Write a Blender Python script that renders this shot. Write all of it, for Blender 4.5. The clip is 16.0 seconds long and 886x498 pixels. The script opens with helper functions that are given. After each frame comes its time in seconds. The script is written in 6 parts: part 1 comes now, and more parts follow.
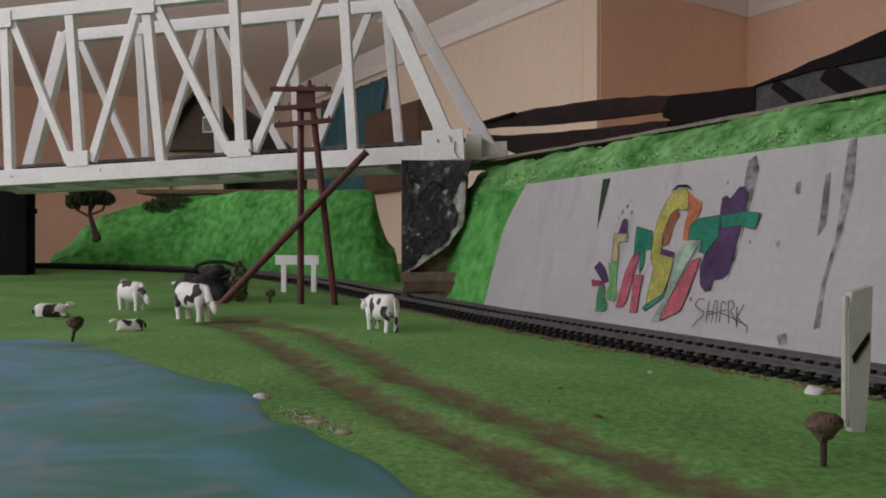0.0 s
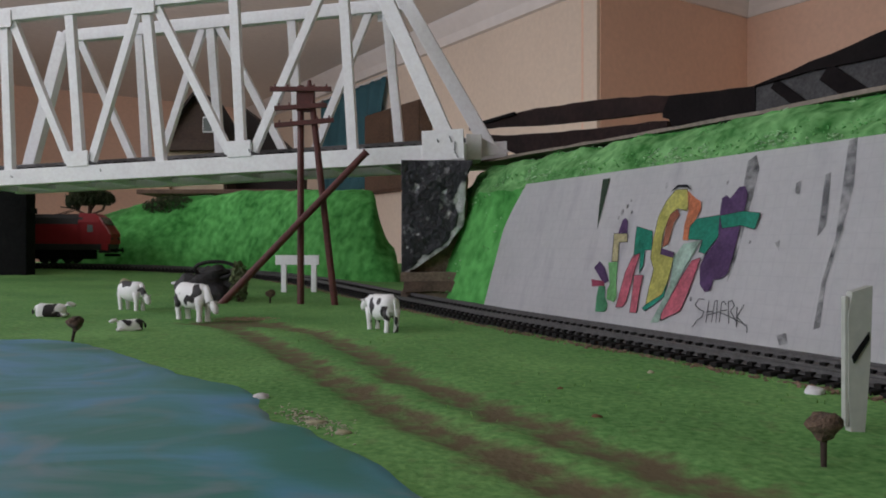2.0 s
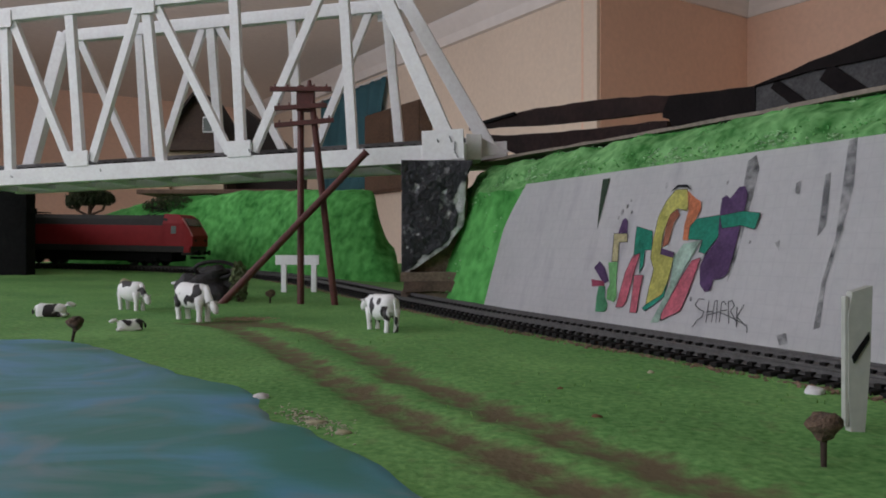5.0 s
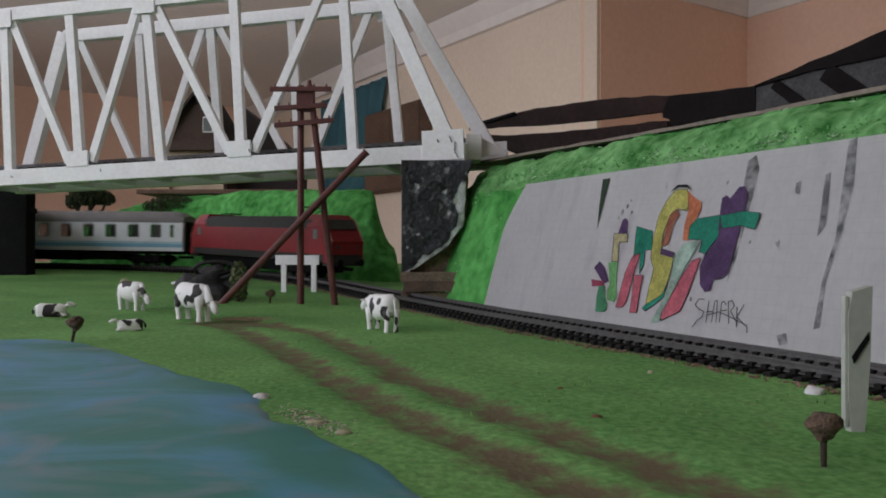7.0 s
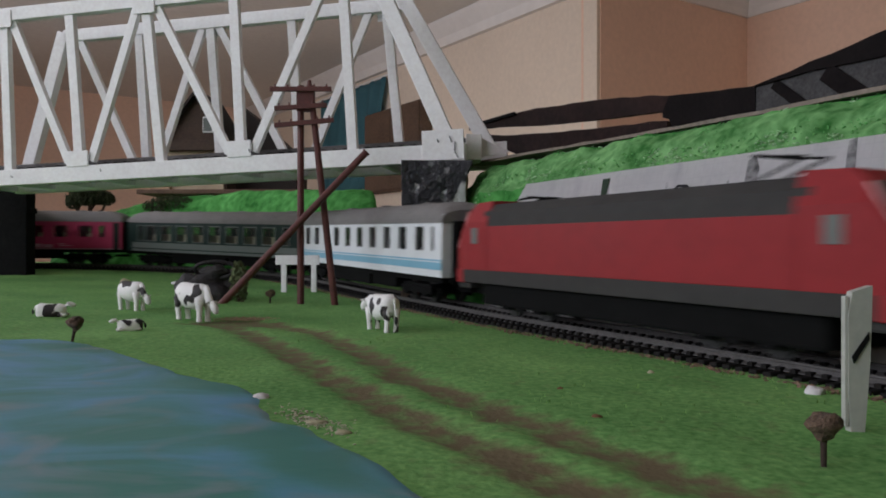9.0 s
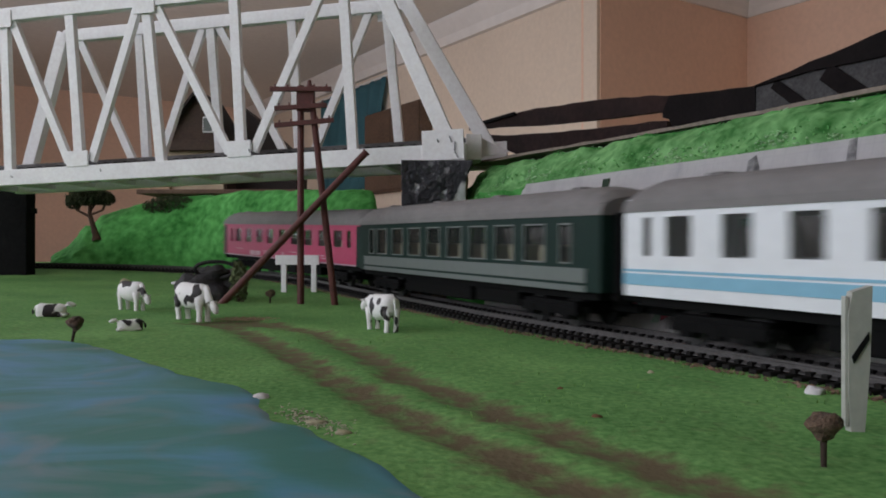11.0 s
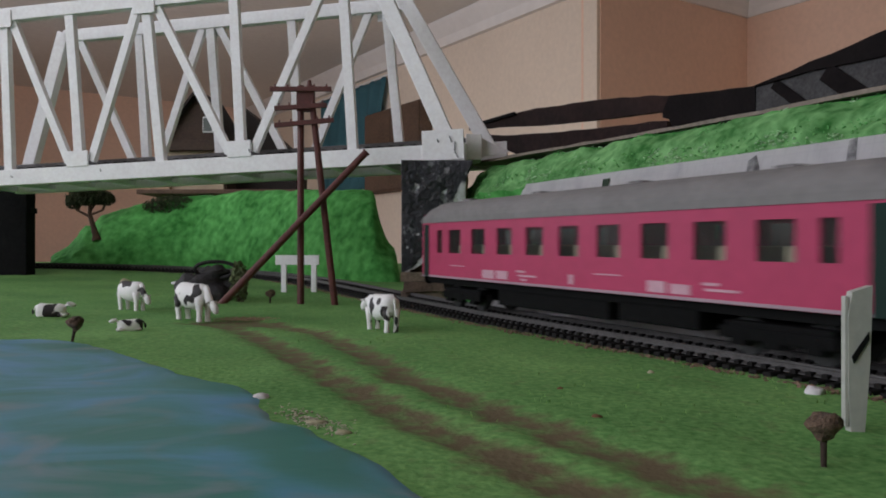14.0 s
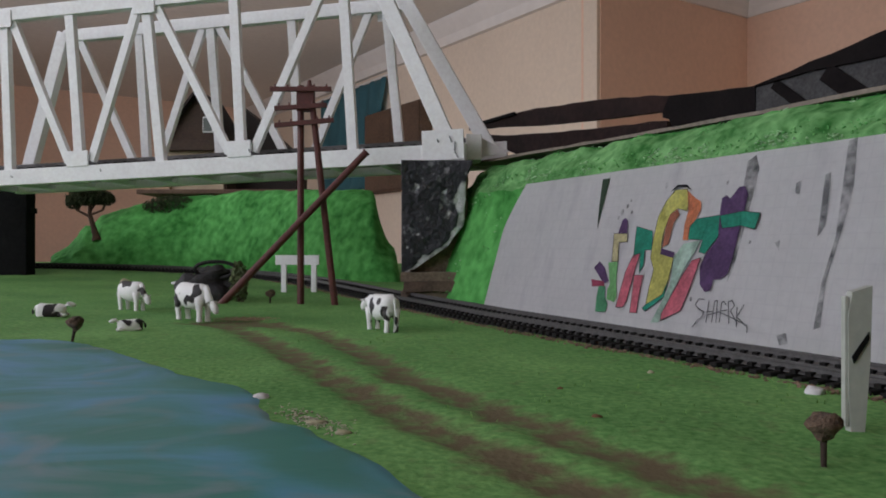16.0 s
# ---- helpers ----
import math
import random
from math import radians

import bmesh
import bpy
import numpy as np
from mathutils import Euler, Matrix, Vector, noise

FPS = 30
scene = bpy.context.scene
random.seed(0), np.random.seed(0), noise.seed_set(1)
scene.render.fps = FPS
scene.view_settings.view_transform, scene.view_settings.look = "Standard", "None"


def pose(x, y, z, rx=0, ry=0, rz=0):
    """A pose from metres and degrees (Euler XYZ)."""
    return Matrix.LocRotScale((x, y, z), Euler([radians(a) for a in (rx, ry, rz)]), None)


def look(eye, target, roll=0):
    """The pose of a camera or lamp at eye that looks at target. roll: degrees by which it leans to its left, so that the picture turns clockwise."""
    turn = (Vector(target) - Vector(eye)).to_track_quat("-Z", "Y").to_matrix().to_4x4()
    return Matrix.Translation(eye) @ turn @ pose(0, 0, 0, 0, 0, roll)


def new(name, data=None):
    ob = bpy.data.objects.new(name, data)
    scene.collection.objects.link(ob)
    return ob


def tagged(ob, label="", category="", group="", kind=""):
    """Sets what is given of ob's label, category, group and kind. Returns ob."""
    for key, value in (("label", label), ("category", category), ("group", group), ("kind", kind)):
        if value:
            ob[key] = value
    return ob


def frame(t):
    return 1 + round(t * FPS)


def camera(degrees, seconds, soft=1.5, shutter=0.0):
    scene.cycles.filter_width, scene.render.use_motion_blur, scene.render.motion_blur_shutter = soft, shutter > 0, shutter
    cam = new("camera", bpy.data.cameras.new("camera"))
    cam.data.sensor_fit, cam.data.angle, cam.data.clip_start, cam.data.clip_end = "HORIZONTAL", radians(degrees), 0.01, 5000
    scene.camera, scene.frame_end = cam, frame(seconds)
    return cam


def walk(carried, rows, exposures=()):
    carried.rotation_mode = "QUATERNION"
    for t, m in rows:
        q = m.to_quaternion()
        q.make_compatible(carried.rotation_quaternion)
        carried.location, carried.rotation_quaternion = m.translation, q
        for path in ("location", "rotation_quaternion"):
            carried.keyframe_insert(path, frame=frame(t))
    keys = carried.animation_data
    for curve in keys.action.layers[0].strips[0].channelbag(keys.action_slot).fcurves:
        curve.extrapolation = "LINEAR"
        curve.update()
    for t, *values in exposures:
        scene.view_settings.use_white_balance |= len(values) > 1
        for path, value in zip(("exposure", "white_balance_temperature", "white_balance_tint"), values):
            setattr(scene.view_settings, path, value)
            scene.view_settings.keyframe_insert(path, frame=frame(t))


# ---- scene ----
H_CAM = 0.032
cam = camera(60.0, 16.0, soft=1.8, shutter=0.8)
EYE = pose(0, 0, H_CAM, 90, 0, 0)
walk(cam, [(0, EYE), (16, EYE)], [(0, 0.0, 7050, 13), (0.5, 0.0, 6550, 10), (16, 0.0, 6500, 10)])

# ---- light: windows in the wall beside the layout, unseen fill windows added at its far end and behind, dim daylight in the room ----
world = bpy.data.worlds.new("world")
scene.world = world
world.use_nodes = True
wt = world.node_tree
sky = wt.nodes.new("ShaderNodeTexSky")
sky.sky_type, sky.sun_disc, sky.sun_elevation, sky.sun_rotation = "NISHITA", False, radians(35), radians(200)
wt.nodes["Background"].inputs[1].default_value = 0.1
wt.links.new(sky.outputs[0], wt.nodes["Background"].inputs[0])

# the room's axes: A runs along its long walls, B across
A = Vector((-0.549, 0.836, 0)).normalized()
B = Vector((0.836, 0.549, 0)).normalized()


def room(s, t, z):
    return A * s + B * t + Vector((0, 0, z))


# the third is an unseen window added to brighten the room's far walls
WINDOWS = ((-0.5, 1.1, 0.15, 1.35, 16.0), (1.45, 2.15, 0.20, 0.80, 7.0), (2.6, 4.8, 0.10, 1.40, 42.0))   # along the wall from, to, height from, to, light
T_LEFT = -1.35
for w0, w1, z0, z1, watts in WINDOWS:
    lamp = bpy.data.lights.new("window_light", "AREA")
    lamp.shape, lamp.size, lamp.size_y, lamp.energy, lamp.color = "RECTANGLE", w1 - w0 - 0.1, z1 - z0 - 0.1, watts, (0.93, 0.93, 1.03)
    lamp_ob = new("window_light", lamp)
    lamp_ob.matrix_world = look(room((w0 + w1) / 2, T_LEFT - 0.02, (z0 + z1) / 2), room((w0 + w1) / 2, 0, (z0 + z1) / 2))
BACK_FILL = (2.4, 3.9, 0.15, 1.40, 4.0)                    # unseen fill window added behind to brighten the alcove: across from, to, height from, to, light
lamp = bpy.data.lights.new("window_light", "AREA")
lamp.shape, lamp.size, lamp.size_y, lamp.energy, lamp.color = "RECTANGLE", 1.4, 1.15, BACK_FILL[4], (0.93, 0.93, 1.03)
lamp_ob = new("window_light", lamp)
lamp_ob.matrix_world = look(room(-2.62, 3.15, 0.775), room(0, 3.15, 0.775))


# ---- materials ----
def mat(name, color, rough=0.7, scale=40.0, vary=0.25, bump=0.15, metal=0.0, fine=6.0, tint=None, spec=0.4, rnd=0.0, distance=0.0006):
    """Colour varied by a coarse and a fine noise, with relief; sizes in object space. rnd: variation from object to object."""
    m = bpy.data.materials.new(name)
    m.use_nodes = True
    nt = m.node_tree
    b = nt.nodes["Principled BSDF"]
    co = nt.nodes.new("ShaderNodeTexCoord")
    out = []
    for k in (1.0, fine):
        n = nt.nodes.new("ShaderNodeTexNoise")
        n.inputs["Scale"].default_value = scale * k
        n.inputs["Detail"].default_value = 4
        nt.links.new(co.outputs["Object"], n.inputs["Vector"])
        out.append(n.outputs[0])
    mix = nt.nodes.new("ShaderNodeMath")
    mix.operation = "ADD"
    nt.links.new(out[0], mix.inputs[0])
    nt.links.new(out[1], mix.inputs[1])
    ramp = nt.nodes.new("ShaderNodeValToRGB")
    half = nt.nodes.new("ShaderNodeMath")
    half.operation = "MULTIPLY"
    half.inputs[1].default_value = 0.5
    nt.links.new(mix.outputs[0], half.inputs[0])
    nt.links.new(half.outputs[0], ramp.inputs[0])
    c = Vector(color)
    lo = c * (1 - vary)
    hi = Vector(tint) if tint else c * (1 + vary)
    ramp.color_ramp.elements[0].position, ramp.color_ramp.elements[1].position = 0.36, 0.64
    ramp.color_ramp.elements[0].color = (*lo, 1)
    ramp.color_ramp.elements[1].color = (*[min(v, 0.9) for v in hi], 1)
    col = ramp.outputs[0]
    if rnd:
        info = nt.nodes.new("ShaderNodeObjectInfo")
        hsv = nt.nodes.new("ShaderNodeHueSaturation")
        mr = nt.nodes.new("ShaderNodeMapRange")
        mr.inputs[3].default_value, mr.inputs[4].default_value = 1 - rnd, 1 + rnd
        nt.links.new(info.outputs["Random"], mr.inputs[0])
        nt.links.new(mr.outputs[0], hsv.inputs["Value"])
        nt.links.new(col, hsv.inputs["Color"])
        col = hsv.outputs[0]
    nt.links.new(col, b.inputs["Base Color"])
    rr = nt.nodes.new("ShaderNodeMapRange")
    rr.inputs[3].default_value, rr.inputs[4].default_value = max(rough - 0.12, 0.05), min(rough + 0.12, 1)
    nt.links.new(out[0], rr.inputs[0])
    nt.links.new(rr.outputs[0], b.inputs["Roughness"])
    b.inputs["Metallic"].default_value = metal
    b.inputs["Specular IOR Level"].default_value = spec
    if bump:
        bp = nt.nodes.new("ShaderNodeBump")
        bp.inputs["Strength"].default_value = bump
        bp.inputs["Distance"].default_value = distance
        nt.links.new(mix.outputs[0], bp.inputs["Height"])
        nt.links.new(bp.outputs[0], b.inputs["Normal"])
    return m


M = {
    "grass": mat("grass_flock", (0.106, 0.295, 0.080), 0.95, 13, 0.34, 0.5, fine=50, tint=(0.20, 0.385, 0.125), spec=0.1),
    "hill": mat("hill_flock", (0.045, 0.265, 0.045), 0.95, 14, 0.45, 0.7, fine=9, tint=(0.125, 0.42, 0.11), spec=0.1, distance=0.0015),
    "dirt": mat("brown_earth", (0.16, 0.09, 0.05), 0.95, 60, 0.3, 0.8, fine=8, spec=0.1),
    "sleeper": mat("black_plastic", (0.012, 0.011, 0.010), 0.7, 200, 0.3, 0.2, spec=0.12),
    "rail": mat("nickel_rail", (0.085, 0.080, 0.077), 0.6, 300, 0.3, 0.1, metal=0.3),
    "white": mat("white_paint", (0.88, 0.86, 0.86), 0.55, 45, 0.10, 0.2, fine=9),
    "paper": mat("white_paper", (0.68, 0.66, 0.665), 0.8, 30, 0.05, 0.15, fine=12),
    "pole": mat("red_brown_plastic", (0.10, 0.03, 0.025), 0.55, 150, 0.3, 0.2),
    "rock": mat("black_painted_plaster", (0.03, 0.03, 0.036), 0.6, 70, 0.4, 0.8, distance=0.002),
    "chip": mat("chipped_white_plaster", (0.62, 0.60, 0.60), 0.8, 90, 0.2, 0.5),
    "brown": mat("brown_card", (0.13, 0.08, 0.055), 0.85, 60, 0.3, 0.5),
    "black": mat("black_card", (0.009, 0.009, 0.009), 0.85, 60, 0.3, 0.2, spec=0.06),
    "bed": mat("dark_roadbed", (0.020, 0.011, 0.010), 0.85, 40, 0.4, 0.4, spec=0.15),
    "peach": mat("peach_wall_paint", (0.80, 0.57, 0.44), 0.9, 1.2, 0.06, 0.1, fine=30),
    "cream": mat("cream_wall_paint", (0.76, 0.66, 0.55), 0.9, 1.2, 0.06, 0.1, fine=30),
    "ceiling": mat("ceiling_paint", (0.78, 0.77, 0.74), 0.9, 1.0, 0.05, 0.1, fine=30),
    "red": mat("red_loco_paint", (0.25, 0.020, 0.023), 0.55, 30, 0.10, 0.03, spec=0.18),
    "red_dark": mat("dull_red_paint", (0.33, 0.03, 0.03), 0.45, 30, 0.1, 0.03),
    "loco_grey": mat("loco_grey_paint", (0.040, 0.038, 0.036), 0.7, 40, 0.15, 0.05, spec=0.15),
    "under": mat("black_underframe", (0.006, 0.006, 0.006), 0.85, 90, 0.3, 0.2, spec=0.08),
    "roof": mat("grey_roof_paint", (0.185, 0.175, 0.17), 0.7, 60, 0.14, 0.1, spec=0.2),
    "pink": mat("pink_red_coach_paint", (0.40, 0.045, 0.108), 0.5, 40, 0.08, 0.03, spec=0.2),
    "green": mat("dark_green_coach_paint", (0.010, 0.026, 0.021), 0.6, 40, 0.1, 0.03, spec=0.12),
    "silver": mat("silver_coach_paint", (0.70, 0.72, 0.74), 0.4, 40, 0.06, 0.03),
    "blue": mat("light_blue_stripe_paint", (0.20, 0.42, 0.55), 0.45, 40, 0.08, 0.03),
    "grey_light": mat("light_grey_stripe_paint", (0.135, 0.155, 0.145), 0.55, 40, 0.06, 0.03, spec=0.2),
    "frame": mat("window_frame_grey", (0.17, 0.19, 0.18), 0.5, 60, 0.05, 0.03),
    "cow": mat("white_cow_paint", (0.80, 0.79, 0.76), 0.6, 200, 0.06, 0.15),
    "cow_black": mat("black_cow_paint", (0.02, 0.018, 0.018), 0.6, 200, 0.2, 0.1),
    "wood": mat("table_wood", (0.35, 0.25, 0.16), 0.7, 8, 0.2, 0.2),
}


# ---- mesh helpers ----
def link(name, bm, material, parent=None, label="", smooth=False):
    me = bpy.data.meshes.new(name)
    bm.normal_update()
    bm.to_mesh(me)
    bm.free()
    for mt in (material if isinstance(material, (list, tuple)) else [material]):
        me.materials.append(mt)
    if smooth:
        me.shade_smooth()
    ob = new(name, me)
    if parent:
        ob.parent = parent
    if label:
        ob["label"] = label
    return ob


def part(name, bm, material, parent, label="", smooth=False):
    return link(name, bm, material, parent, label, smooth)


def thing(name, m, label, category, group="", kind=""):
    e = new(name)
    e.empty_display_size = 0.01
    e.matrix_world = m
    return tagged(e, label, category, group, kind)


def add_box(bm, x0, x1, y0, y1, z0, z1, m=None, bev=0.0, mi=0):
    r = bmesh.ops.create_cube(bm, size=1.0)
    mm = Matrix.Translation(((x0 + x1) / 2, (y0 + y1) / 2, (z0 + z1) / 2)) @ Matrix.Diagonal((x1 - x0, y1 - y0, z1 - z0, 1))
    bmesh.ops.transform(bm, matrix=(m @ mm) if m else mm, verts=r["verts"])
    fs = {f for v in r["verts"] for f in v.link_faces}
    for f in fs:
        f.material_index = mi
    if bev:
        es = list({e for v in r["verts"] for e in v.link_edges})
        q = bmesh.ops.bevel(bm, geom=es, offset=bev, segments=2, affect="EDGES", profile=0.6)
        for f in q["faces"]:
            f.material_index = mi
    return r["verts"]


def box(x0, x1, y0, y1, z0, z1, bev=0.0, m=None):
    bm = bmesh.new()
    add_box(bm, x0, x1, y0, y1, z0, z1, m, bev)
    return bm


def add_beam(bm, p, q, w, h, up=(0, 0, 1), mi=0, bev=0.0):
    """A bar from p to q; w across, h along up."""
    p, q = Vector(p), Vector(q)
    d = (q - p)
    y = d.normalized()
    x = y.cross(Vector(up)).normalized()
    z = x.cross(y)
    m = Matrix((x, y, z)).transposed().to_4x4()
    m.translation = (p + q) / 2
    add_box(bm, -w / 2, w / 2, -d.length / 2, d.length / 2, -h / 2, h / 2, m, bev, mi)


def beam(p, q, w, h, up=(0, 0, 1), bev=0.0):
    bm = bmesh.new()
    add_beam(bm, p, q, w, h, up, 0, bev)
    return bm


def add_rod(bm, p, q, r0, r1=None, n=10, mi=0):
    p, q = Vector(p), Vector(q)
    d = q - p
    m = d.to_track_quat("Z", "Y").to_matrix().to_4x4()
    m.translation = (p + q) / 2
    r = bmesh.ops.create_cone(bm, cap_ends=True, segments=n, radius1=r0, radius2=r0 if r1 is None else r1, depth=d.length, matrix=m)
    for f in {f for v in r["verts"] for f in v.link_faces}:
        f.material_index = mi


def rod(p, q, r0, r1=None, n=10):
    bm = bmesh.new()
    add_rod(bm, p, q, r0, r1, n)
    return bm


def add_blob(bm, c, r, rough=0.15, seed=0, sub=2, mi=0, m=None):
    """An uneven rounded lump with radii r about c."""
    q = bmesh.ops.create_icosphere(bm, subdivisions=sub, radius=1.0)
    for v in q["verts"]:
        k = 1 + rough * noise.noise(v.co * 1.7 + Vector((seed * 3.1, seed, 0)))
        v.co = Vector((v.co.x * r[0] * k, v.co.y * r[1] * k, v.co.z * r[2] * k))
        if m:
            v.co = m @ v.co
        v.co += Vector(c)
    for f in {f for v in q["verts"] for f in v.link_faces}:
        f.material_index = mi
    return q["verts"]


def prism(outline, depth, bm=None, mi=0):
    """A plate: outline in x, z at y = 0, thickened to y = depth."""
    bm = bm or bmesh.new()
    f = bm.faces.new([bm.verts.new((x, 0, z)) for x, z in outline])
    f.material_index = mi
    r = bmesh.ops.extrude_face_region(bm, geom=[f])
    for v in [g for g in r["geom"] if isinstance(g, bmesh.types.BMVert)]:
        v.co.y += depth
    bmesh.ops.recalc_face_normals(bm, faces=bm.faces)
    for f in bm.faces:
        f.material_index = mi
    return bm


def ring_loft(sections, bm=None, mi=0):
    """Skin over closed rings of equal length."""
    bm = bm or bmesh.new()
    rs = [[bm.verts.new(p) for p in r] for r in sections]
    k = len(rs[0])
    for a, b in zip(rs, rs[1:]):
        for i in range(k):
            f = bm.faces.new((a[i], a[(i + 1) % k], b[(i + 1) % k], b[i]))
            f.material_index = mi
    bm.faces.new(rs[0]).material_index = mi
    bm.faces.new(rs[-1]).material_index = mi
    bmesh.ops.recalc_face_normals(bm, faces=bm.faces)
    return bm


def ico_base():
    q = bmesh.new()
    bmesh.ops.create_icosphere(q, subdivisions=1, radius=1.0)
    q.verts.ensure_lookup_table()
    out = [v.co.copy() for v in q.verts], [[v.index for v in f.verts] for f in q.faces]
    q.free()
    return out


ICO = ico_base()


def crumbs(name, places, material, rng):
    """Many small uneven lumps in one mesh: places as (point, radius)."""
    vs, fs = [], []
    for p, rad in places:
        k = len(vs)
        a, b, c = rng.uniform(0.7, 1.4), rng.uniform(0.7, 1.4), rng.uniform(0.5, 1.0)
        for v in ICO[0]:
            j = 1 + rng.uniform(-0.4, 0.4)
            vs.append((p.x + v.x * rad * a * j, p.y + v.y * rad * b * j, p.z + v.z * rad * c * j))
        fs += [[i + k for i in f] for f in ICO[1]]
    me = bpy.data.meshes.new(name)
    me.from_pydata(vs, [], fs)
    me.materials.append(material)
    return new(name, me)


def smoothstep(a, b, x):
    k = min(max((x - a) / (b - a), 0), 1)
    return k * k * (3 - 2 * k)


# ---- the railway line: a straight past the camera and a curve of 360 mm radius behind ----
TH = radians(26.3)
RAD = 0.3595
ARC = Vector((0.1993 - 0.494 * 0.553, 0.553, 0))
MID = ARC + RAD * Vector((-math.cos(TH), -math.sin(TH), 0))
RAIL_Z = 0.004
SINK = 0.0068                                          # the track settles into the ground towards the camera


def line_z(s):
    k = min(max((0.22 - s) / 0.64, 0), 1)
    return RAIL_Z + 0.0146 * (k - 0.06 * math.sin(2 * math.pi * k)) - SINK * min(max(s - 0.20, 0), 0.4)


def line(s, off=0.0, dz=0.0):
    """A point on the line s metres before (towards the camera) the start of the curve; off: to the far side."""
    if s >= 0:
        p, th = ARC - s * Vector((-math.sin(TH), math.cos(TH), 0)), TH
    else:
        th = TH - s / RAD
        if th < math.pi:
            p = MID + RAD * Vector((math.cos(th), math.sin(th), 0))
        else:
            p, th = MID + Vector((-RAD, -(th - math.pi) * RAD, 0)), math.pi
    p = p + off * Vector((math.cos(th), math.sin(th), 0))
    p.z = line_z(s) + dz
    return p


# ---- the ground ----
def nearest_line():
    ss = [-1.6 + i * 0.02 for i in range(140)]
    return np.array([line(s).xy[:] for s in ss]), np.array([line_z(s) + SINK * min(max(s - 0.20, 0), 0.4) for s in ss])


LINE_XY, LINE_Z = nearest_line()


def ground_z(x, y):
    d = np.hypot(LINE_XY[:, 0] - x, LINE_XY[:, 1] - y)
    w = 1.0 / (d + 0.02) ** 3
    return float((w * LINE_Z).sum() / w.sum()) - 0.0052


# a cart track of two worn ruts: places on the plan, half width
RUTS = [[(-0.094, 0.318), (-0.079, 0.3026), (-0.0464, 0.2385), (-0.0255, 0.1886), (-0.0126, 0.1645), (-0.0025, 0.1413), (0.007, 0.1256), (0.0138, 0.113), (0.0208, 0.1022), (0.033, 0.085)],
        [(-0.085, 0.335), (-0.0499, 0.3026), (-0.026, 0.245), (-0.0077, 0.1926), (0.0044, 0.1676), (0.016, 0.1483), (0.0237, 0.131), (0.0307, 0.1205), (0.0369, 0.1076), (0.05, 0.088)]]


def rut(x, y):
    """How worn the grass is at a place, 0 to 1."""
    if not (-0.15 < x < 0.09 and 0.07 < y < 0.37):
        return 0.0
    best = 1.0
    for r in RUTS:
        for (ax, ay), (bx, by) in zip(r, r[1:]):
            dx, dy = bx - ax, by - ay
            k = min(max(((x - ax) * dx + (y - ay) * dy) / (dx * dx + dy * dy), 0), 1)
            best = min(best, math.hypot(x - ax - k * dx, y - ay - k * dy))
    best = min(best, max(0.0, math.hypot((x + 0.088) / 1.9, (y - 0.327)) - 0.006))
    n = 0.0022 * noise.noise(Vector((x * 90, y * 90, 2))) + 0.0012 * noise.noise(Vector((x * 300, y * 300, 5)))
    return 1 - smoothstep(0.0022, 0.0090, best + n)


def build_ground():
    bm = bmesh.new()
    xs = np.concatenate([np.linspace(-0.86, -0.5, 16), np.linspace(-0.48, -0.2, 50), np.linspace(-0.197, 0.2, 170), np.linspace(0.21, 1.3, 32)])
    ys = np.concatenate([np.linspace(-0.86, 0.04, 26), np.linspace(0.05, 0.36, 150), np.linspace(0.365, 0.75, 70), np.linspace(0.78, 1.25, 18)])
    dirt = bm.verts.layers.float.new("dirt")
    grid = [[bm.verts.new((x, y, ground_z(x, y) + 0.0005 * noise.noise(Vector((x * 60, y * 60, 0))))) for x in xs] for y in ys]
    for row in grid:
        for v in row:
            v[dirt] = rut(v.co.x, v.co.y)
            v.co.z -= 0.0009 * v[dirt]
    for j in range(len(ys) - 1):
        for i in range(len(xs) - 1):
            bm.faces.new((grid[j][i], grid[j][i + 1], grid[j + 1][i + 1], grid[j + 1][i]))
    return tagged(link("ground", bm, M["grass"], smooth=True), "bright green flocked grass ground of a model layout", "ground", kind="structure")


def wear(m, earth, name):
    """Lets the earth show through the grass where the ground is worn."""
    nt = m.node_tree
    bs = nt.nodes["Principled BSDF"]
    old = bs.inputs["Base Color"].links[0].from_socket
    at = nt.nodes.new("ShaderNodeAttribute")
    at.attribute_name = name
    nz = nt.nodes.new("ShaderNodeTexNoise")
    nz.inputs["Scale"].default_value, nz.inputs["Detail"].default_value = 190, 6
    co = nt.nodes.new("ShaderNodeTexCoord")
    nt.links.new(co.outputs["Object"], nz.inputs["Vector"])
    mr = nt.nodes.new("ShaderNodeMapRange")
    mr.inputs[1].default_value, mr.inputs[2].default_value, mr.inputs[3].default_value, mr.inputs[4].default_value = 0.32, 0.68, -0.75, 0.25
    nt.links.new(nz.outputs[0], mr.inputs[0])
    ad = nt.nodes.new("ShaderNodeMath")
    ad.operation, ad.use_clamp = "MULTIPLY_ADD", True
    nt.links.new(at.outputs["Fac"], ad.inputs[0])
    ad.inputs[1].default_value = 1.15
    nt.links.new(mr.outputs[0], ad.inputs[2])
    mx = nt.nodes.new("ShaderNodeMix")
    mx.data_type = "RGBA"
    nt.links.new(ad.outputs[0], mx.inputs[0])
    nt.links.new(old, mx.inputs[6])
    mx.inputs[7].default_value = (*earth, 1)
    nt.links.new(mx.outputs[2], bs.inputs["Base Color"])


wear(M["grass"], (0.142, 0.115, 0.068), "dirt")
build_ground()


